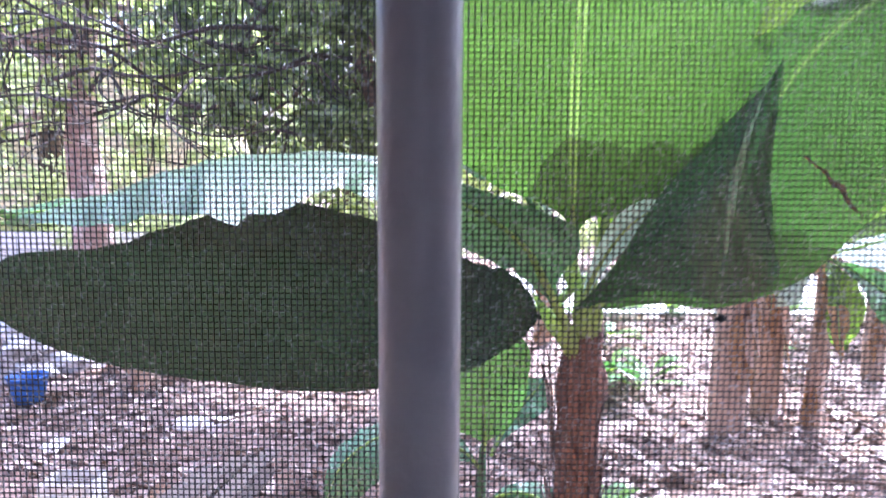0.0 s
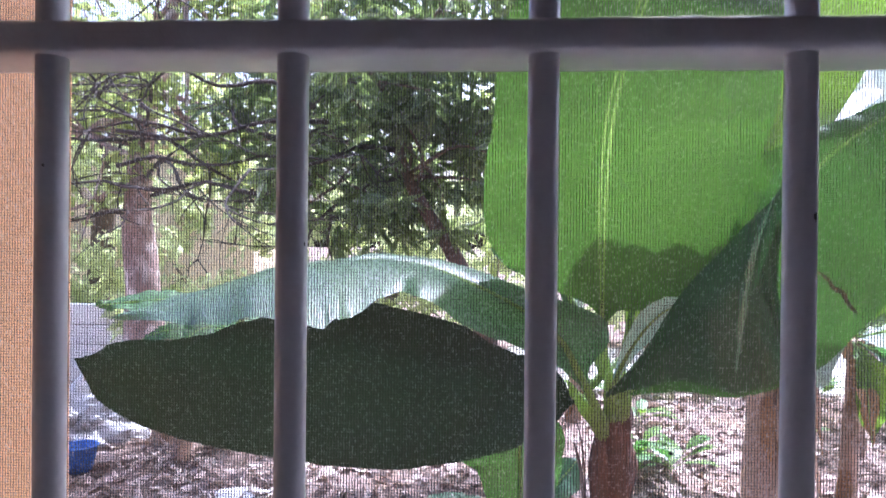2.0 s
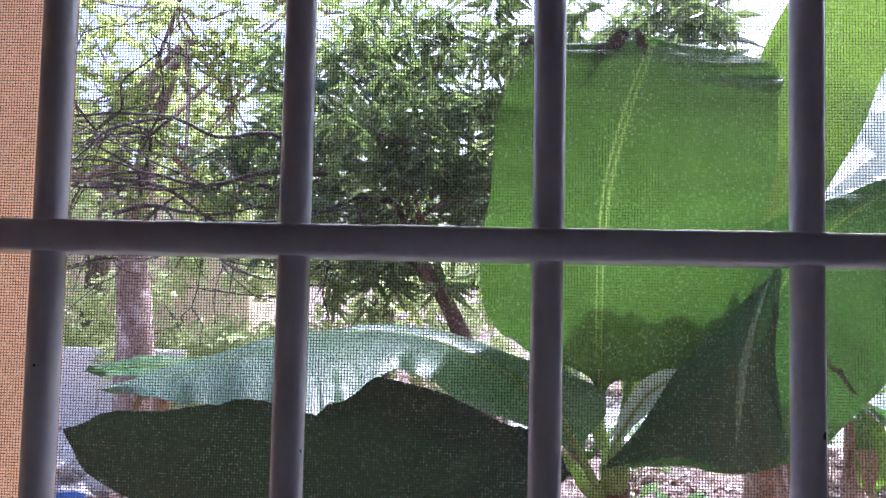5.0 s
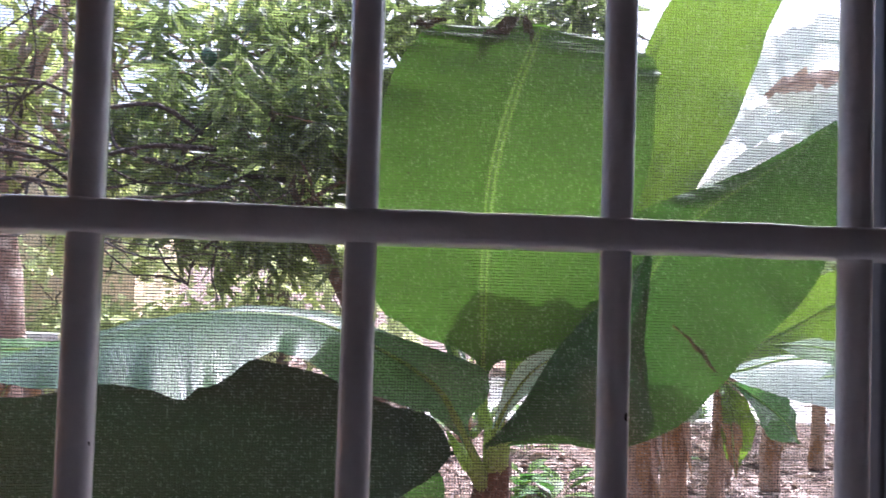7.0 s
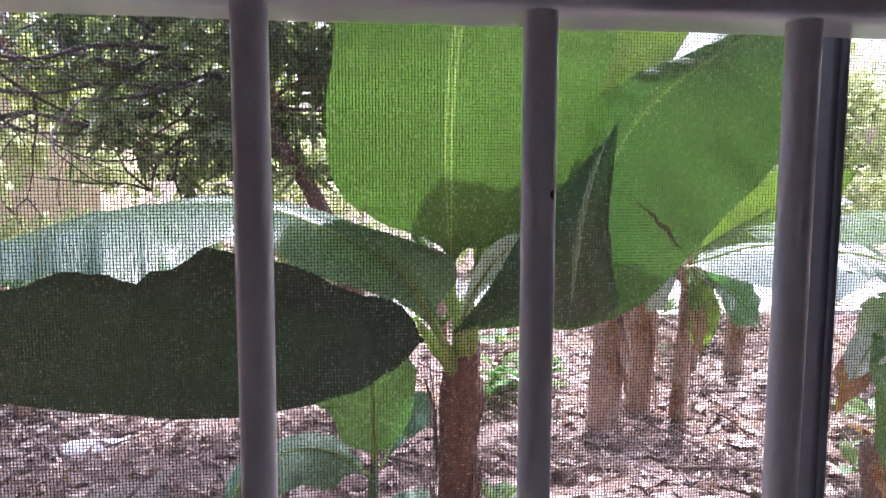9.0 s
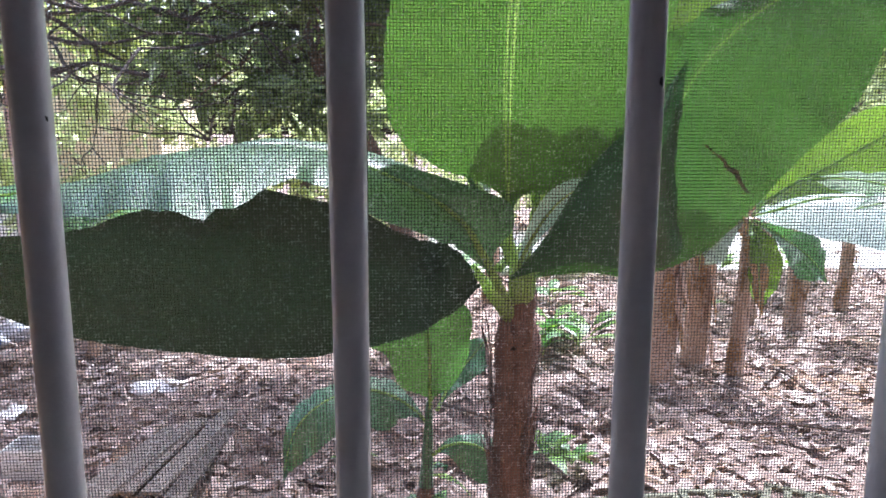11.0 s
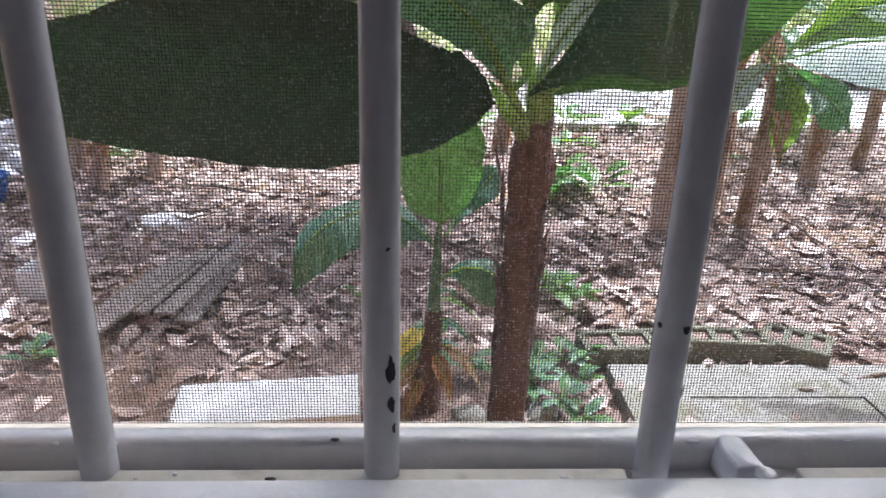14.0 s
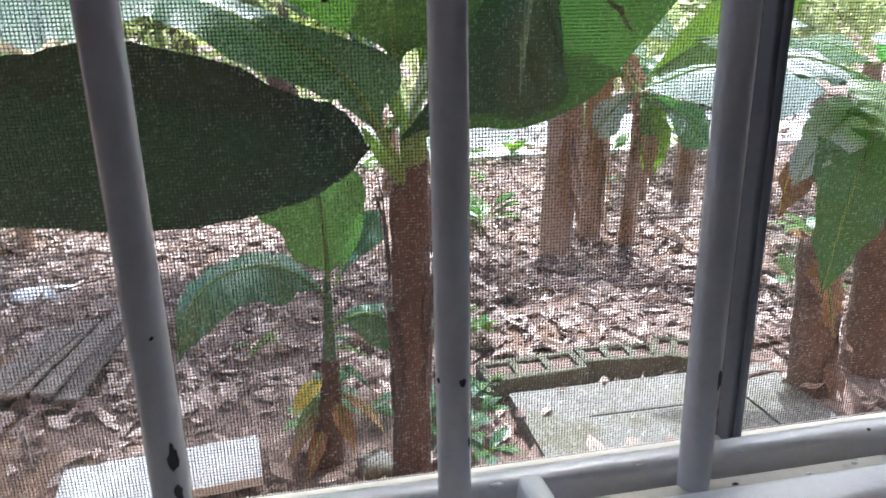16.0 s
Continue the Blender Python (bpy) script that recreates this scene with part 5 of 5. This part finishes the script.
# ---- far building and low wall ----
def build_fence():
    for x0, x1, y, h, label in ((-9.0, -3.1, 6.6, 0.85, "low whitewashed block wall"),):
        wall = thing("boundary_wall", label, "wall")
        n = int((x1 - x0) / 0.42)
        for r in range(int(h / 0.2)):
            for i in range(n):
                if (x1 - x0) > 8 and r > 9:
                    continue
                bm = bmesh.new()
                s = x0 + (i + 0.5 * (r % 2)) * 0.42
                box(bm, s, s + 0.41, y, y + 0.15, -0.02 + r * 0.2, 0.175 + r * 0.2, 0.006, segments=1)
                part("block", bm, WHITEWASH, wall, smooth=False)


def back_wall():
    wall = thing("garden_house", "low ochre-washed building behind the trees", "house")
    bm = bmesh.new()
    box(bm, -8.5, -3.7, 11.0, 13.5, -0.05, 3.0, 0.02)
    part("wall", bm, OCHRE, wall, smooth=False)
    bm = bmesh.new()
    box(bm, -8.8, -3.4, 10.8, 13.7, 3.001, 3.12, 0.02)
    part("roof", bm, CONCRETE, wall, "flat concrete roof", False)


back_wall()
build_fence()



# ---- things lying about ----
def white_board():
    bm = bmesh.new()
    box(bm, -0.285, 0.285, -0.115, 0.115, -0.016, 0.016, 0.003)
    ob = tagged(part("board", bm, WHITE_BOARD, smooth=False), "flat white board lying on the soil", "board")
    ob.matrix_world = pose(-0.433, 1.716, 0.022, 1.0, -0.5, 6.2)


def manhole():
    slab = thing("inspection_chamber", "square concrete inspection chamber with a loose cover", "manhole")
    for x0, x1, y0, y1 in ((0.72, 0.945, 1.40, 1.985), (1.545, 1.76, 1.40, 1.985), (0.9455, 1.5445, 1.775, 1.985)):
        bm = bmesh.new()
        box(bm, x0, x1, y0, y1, -0.15, 0.012, 0.002)
        part("rim", bm, CONCRETE, slab, smooth=False)
    bm = bmesh.new()
    box(bm, 0.9465, 1.5365, 1.40, 1.767, -0.1, 0.010, 0.002)
    part("cover", bm, CONCRETE, slab, "worn pale concrete cover", False)
    bm = bmesh.new()
    box(bm, 0.946, 1.544, 1.40, 1.774, -0.14, -0.06)
    part("shaft", bm, CHIP, slab, smooth=False)


def hollow_block(x, y, z, turn, tilt=0.0, length=0.40):
    ob = thing("concrete_block", "mossy hollow concrete block on the soil", "concrete block", "row of concrete blocks")
    w, h, t = 0.15, 0.16, 0.028
    bm = bmesh.new()
    for a, b, c, d in ((-length / 2, length / 2, -w / 2, -w / 2 + t), (-length / 2, length / 2, w / 2 - t, w / 2)):
        box(bm, a, b, c, d, 0, h, 0.004, segments=1)
    cells = 3
    for i in range(cells + 1):
        s = -length / 2 + (length - t) * i / cells
        box(bm, s, s + t, -w / 2 + t, w / 2 - t, 0.001, h - 0.002)
    part("shell", bm, MOSSY, ob, smooth=False)
    bm = bmesh.new()
    box(bm, -length / 2 + t, length / 2 - t, -w / 2 + t, w / 2 - t, 0.002, h - 0.016)
    part("soil", bm, SOIL, ob, "soil filling the hollow cells", False)
    ob.matrix_world = pose(x, y, z, tilt, 0, turn)


def planks():
    rng = np.random.default_rng(8)
    for i in range(5):
        bm = bmesh.new()
        ln = rng.uniform(0.65, 0.95)
        box(bm, -0.035 - 0.012 * (i % 3), 0.035 + 0.012 * (i % 2), -ln / 2, ln / 2, -0.009, 0.009, 0.003, segments=1)
        ob = tagged(part("plank", bm, GREY_WOOD, smooth=False), "weathered grey plank lying on the soil", "plank", "planks on the ground")
        ob.matrix_world = pose(-1.17 + 0.09 * i + rng.uniform(-0.02, 0.02), 2.6 + rng.uniform(-0.12, 0.12), 0.035 + 0.012 * (i % 2), rng.uniform(-1, 1), rng.uniform(-6, 6), -6 + 4.5 * (i - 3) * 0.6 + rng.uniform(-3, 3))


def blue_bin():
    ob = thing("plastic_tub", "blue plastic tub standing on the soil", "tub", at=(-2.5, 3.95, -0.01))
    bm = bmesh.new()
    prof = [(0.10, 0.0), (0.125, 0.12), (0.14, 0.22), (0.15, 0.225), (0.15, 0.24), (0.132, 0.24), (0.115, 0.10), (0.09, 0.012)]
    rings = [[bm.verts.new((r * math.cos(2 * math.pi * i / 24), r * math.sin(2 * math.pi * i / 24), z)) for i in range(24)] for r, z in prof]
    for a, b in zip(rings, rings[1:]):
        for i in range(24):
            bm.faces.new((a[i], a[(i + 1) % 24], b[(i + 1) % 24], b[i]))
    bm.faces.new(rings[0][::-1]), bm.faces.new(rings[-1])
    part("tub", bm, BLUE, ob)
    ob.scale = (0.78, 0.78, 0.66)


def white_crate():
    ob = thing("crate", "white slatted plastic crate on the soil", "crate")
    ob.location = (CRATE[0], CRATE[1], -0.02)
    ob.scale = (0.7, 0.7, 0.8)
    for z in (0.0, 0.055, 0.11):
        for a, c, d, e in ((-0.15, 0.15, -0.11, -0.098), (-0.15, 0.15, 0.098, 0.11), (-0.15, -0.138, -0.098, 0.098), (0.138, 0.15, -0.098, 0.098)):
            bm = bmesh.new()
            box(bm, a, c, d, e, z, z + 0.049, 0.003, segments=1)
            part("slat", bm, WHITE_BOARD, ob, smooth=False)
    for x in (-0.147, 0.135):
        for y in (-0.107, 0.095):
            bm = bmesh.new()
            box(bm, x, x + 0.012, y, y + 0.012, 0.0005, 0.152, 0.002, segments=1)
            part("post", bm, WHITE_BOARD, ob, smooth=False)


def plastic_sheet():
    """Crumpled pale sheeting dumped behind the tub."""
    bm = bmesh.new()
    bmesh.ops.create_icosphere(bm, subdivisions=5, radius=1)
    for v in bm.verts:
        p = v.co.copy()
        fold = abs(noise.noise(p * 2.3 + Vector((3, 1, 0)))) * 0.5 + abs(noise.noise(p * 5.5)) * 0.22
        v.co = Vector((p.x * 0.52, p.y * 0.34, max(p.z, -0.25) * 0.34)) * (0.75 + fold)
    ob = tagged(part("plastic_sheet", bm, SHEETING, smooth=False), "crumpled grey-white plastic sheet lying in a heap", "plastic sheet")
    ob.location = (-3.0, 4.6, 0.05)


def paper_scrap(x, y, w, seed):
    bm = bmesh.new()
    bmesh.ops.create_grid(bm, x_segments=8, y_segments=6, size=0.5)
    for v in bm.verts:
        v.co = Vector((v.co.x * w, v.co.y * w * 0.7, 0.02 * noise.noise(v.co * 4 + Vector((seed, 0, 0)))))
    bmesh.ops.solidify(bm, geom=bm.faces[:], thickness=0.002)
    ob = tagged(part("paper_scrap", bm, WHITEWASH), "crumpled white scrap of paper on dry leaves", "paper", "scraps on the ground")
    ob.matrix_world = pose(x, y, ground_height(x, y) + 0.035, 6, -5, seed * 40)


def stone(x, y, sx, sy, sz, mat, label, seed):
    bm = bmesh.new()
    bmesh.ops.create_icosphere(bm, subdivisions=3, radius=1)
    for v in bm.verts:
        v.co *= 1 + 0.3 * noise.noise(v.co * 1.3 + Vector((seed, 0, 0)))
        v.co = Vector((v.co.x * sx, v.co.y * sy, v.co.z * sz))
    ob = tagged(part("stone", bm, mat), label, "stone", "stones on the soil")
    ob.location = (x, y, ground_height(x, y) + sz * 0.5)


def stick(pts, r, seed):
    bm = bmesh.new()
    tube(bm, pts, [r, r * 0.8, r * 0.4], 6, 14, 0.2, seed)
    tagged(part("stick", bm, BARK), "dry fallen stick on the leaf litter", "stick", "fallen sticks")


white_board()
manhole()
hollow_block(0.84, 2.09, -0.095, 4, 2)
hollow_block(1.21, 2.12, -0.100, -6, -3, 0.32)
hollow_block(1.47, 2.10, -0.090, -32, 6, 0.24)
planks()
CRATE = (-1.53, 2.64)
blue_bin()
white_crate()
plastic_sheet()
paper_scrap(-1.62, 2.32, 0.13, 1.0)
paper_scrap(-1.95, 3.25, 0.14, 2.0)
paper_scrap(-2.05, 2.9, 0.10, 3.0)
stone(-1.36, 3.6, 0.16, 0.09, 0.03, WHITEWASH, "flat pale stone on the soil", 1.0)
stone(-1.05, 2.95, 0.09, 0.06, 0.03, WHITEWASH, "small pale stone on the soil", 2.0)
stone(0.20, 1.66, 0.06, 0.05, 0.04, CONCRETE, "grey stone by the banana stem", 3.0)
stone(0.43, 1.68, 0.05, 0.05, 0.04, CONCRETE, "grey stone by the banana stem", 4.0)
rng = np.random.default_rng(77)
for i in range(26):
    x, y, a, ln = rng.uniform(-2.5, 3.5), rng.uniform(1.7, 4.6), rng.uniform(0, 6.28), rng.uniform(0.2, 0.7)
    d = Vector((math.cos(a), math.sin(a), 0)) * ln
    p = Vector((x, y, ground_height(x, y) + 0.03))
    stick([p, p + d * 0.5 + Vector((0, 0, 0.02)), p + d], rng.uniform(0.005, 0.013), i)


def seedling(x, y, h, seed):
    """A small green plant growing through the litter."""
    ob = thing("seedling", "small green weed growing through dry leaves", "weed", "weeds in the litter")
    g = np.random.default_rng(seed)
    for i in range(7):
        a = g.uniform(0, 360)
        leaf_part(ob, arching((x, y, 0.01 + 0.05 * g.random() * h * 5), a, h * g.uniform(0.7, 1.3), h * 0.32, h * 0.8, 0.55), (LEAF_TEAL if i % 3 else LEAF_YOUNG) if y < 2.2 else LEAF_LIME if (i + seed) % 3 else LEAF_YOUNG, 0.002, n=10, across=2, sag=0.0, ruffle=0.004, seed=i)


for i, (x, y, h) in enumerate(((0.50, 1.72, 0.12), (0.55, 2.0, 0.12), (0.62, 2.55, 0.2), (0.72, 2.5, 0.16), (0.95, 4.3, 0.32), (1.15, 4.1, 0.34), (1.3, 4.4, 0.3), (1.05, 4.5, 0.3), (0.9, 4.0, 0.25), (3.0, 3.3, 0.3), (2.8, 3.0, 0.2), (0.42, 1.85, 0.14), (-0.2, 2.6, 0.1), (0.46, 1.95, 0.13), (0.58, 1.85, 0.12), (0.64, 2.05, 0.14), (0.02, 1.95, 0.14), (0.2, 1.95, 0.16), (2.4, 2.7, 0.25), (-1.3, 2.0, 0.12), (0.1, 2.1, 0.15), (-2.0, 4.9, 0.25), (0.6, 6.5, 0.35), (1.0, 6.6, 0.3), (1.5, 6.5, 0.4), (2.1, 6.6, 0.35), (2.7, 6.5, 0.4), (3.2, 6.6, 0.3), (3.9, 6.5, 0.4), (1.25, 5.4, 0.3), (2.3, 5.0, 0.25), (0.55, 1.62, 0.12))):
    seedling(x, y, h, 100 + i)
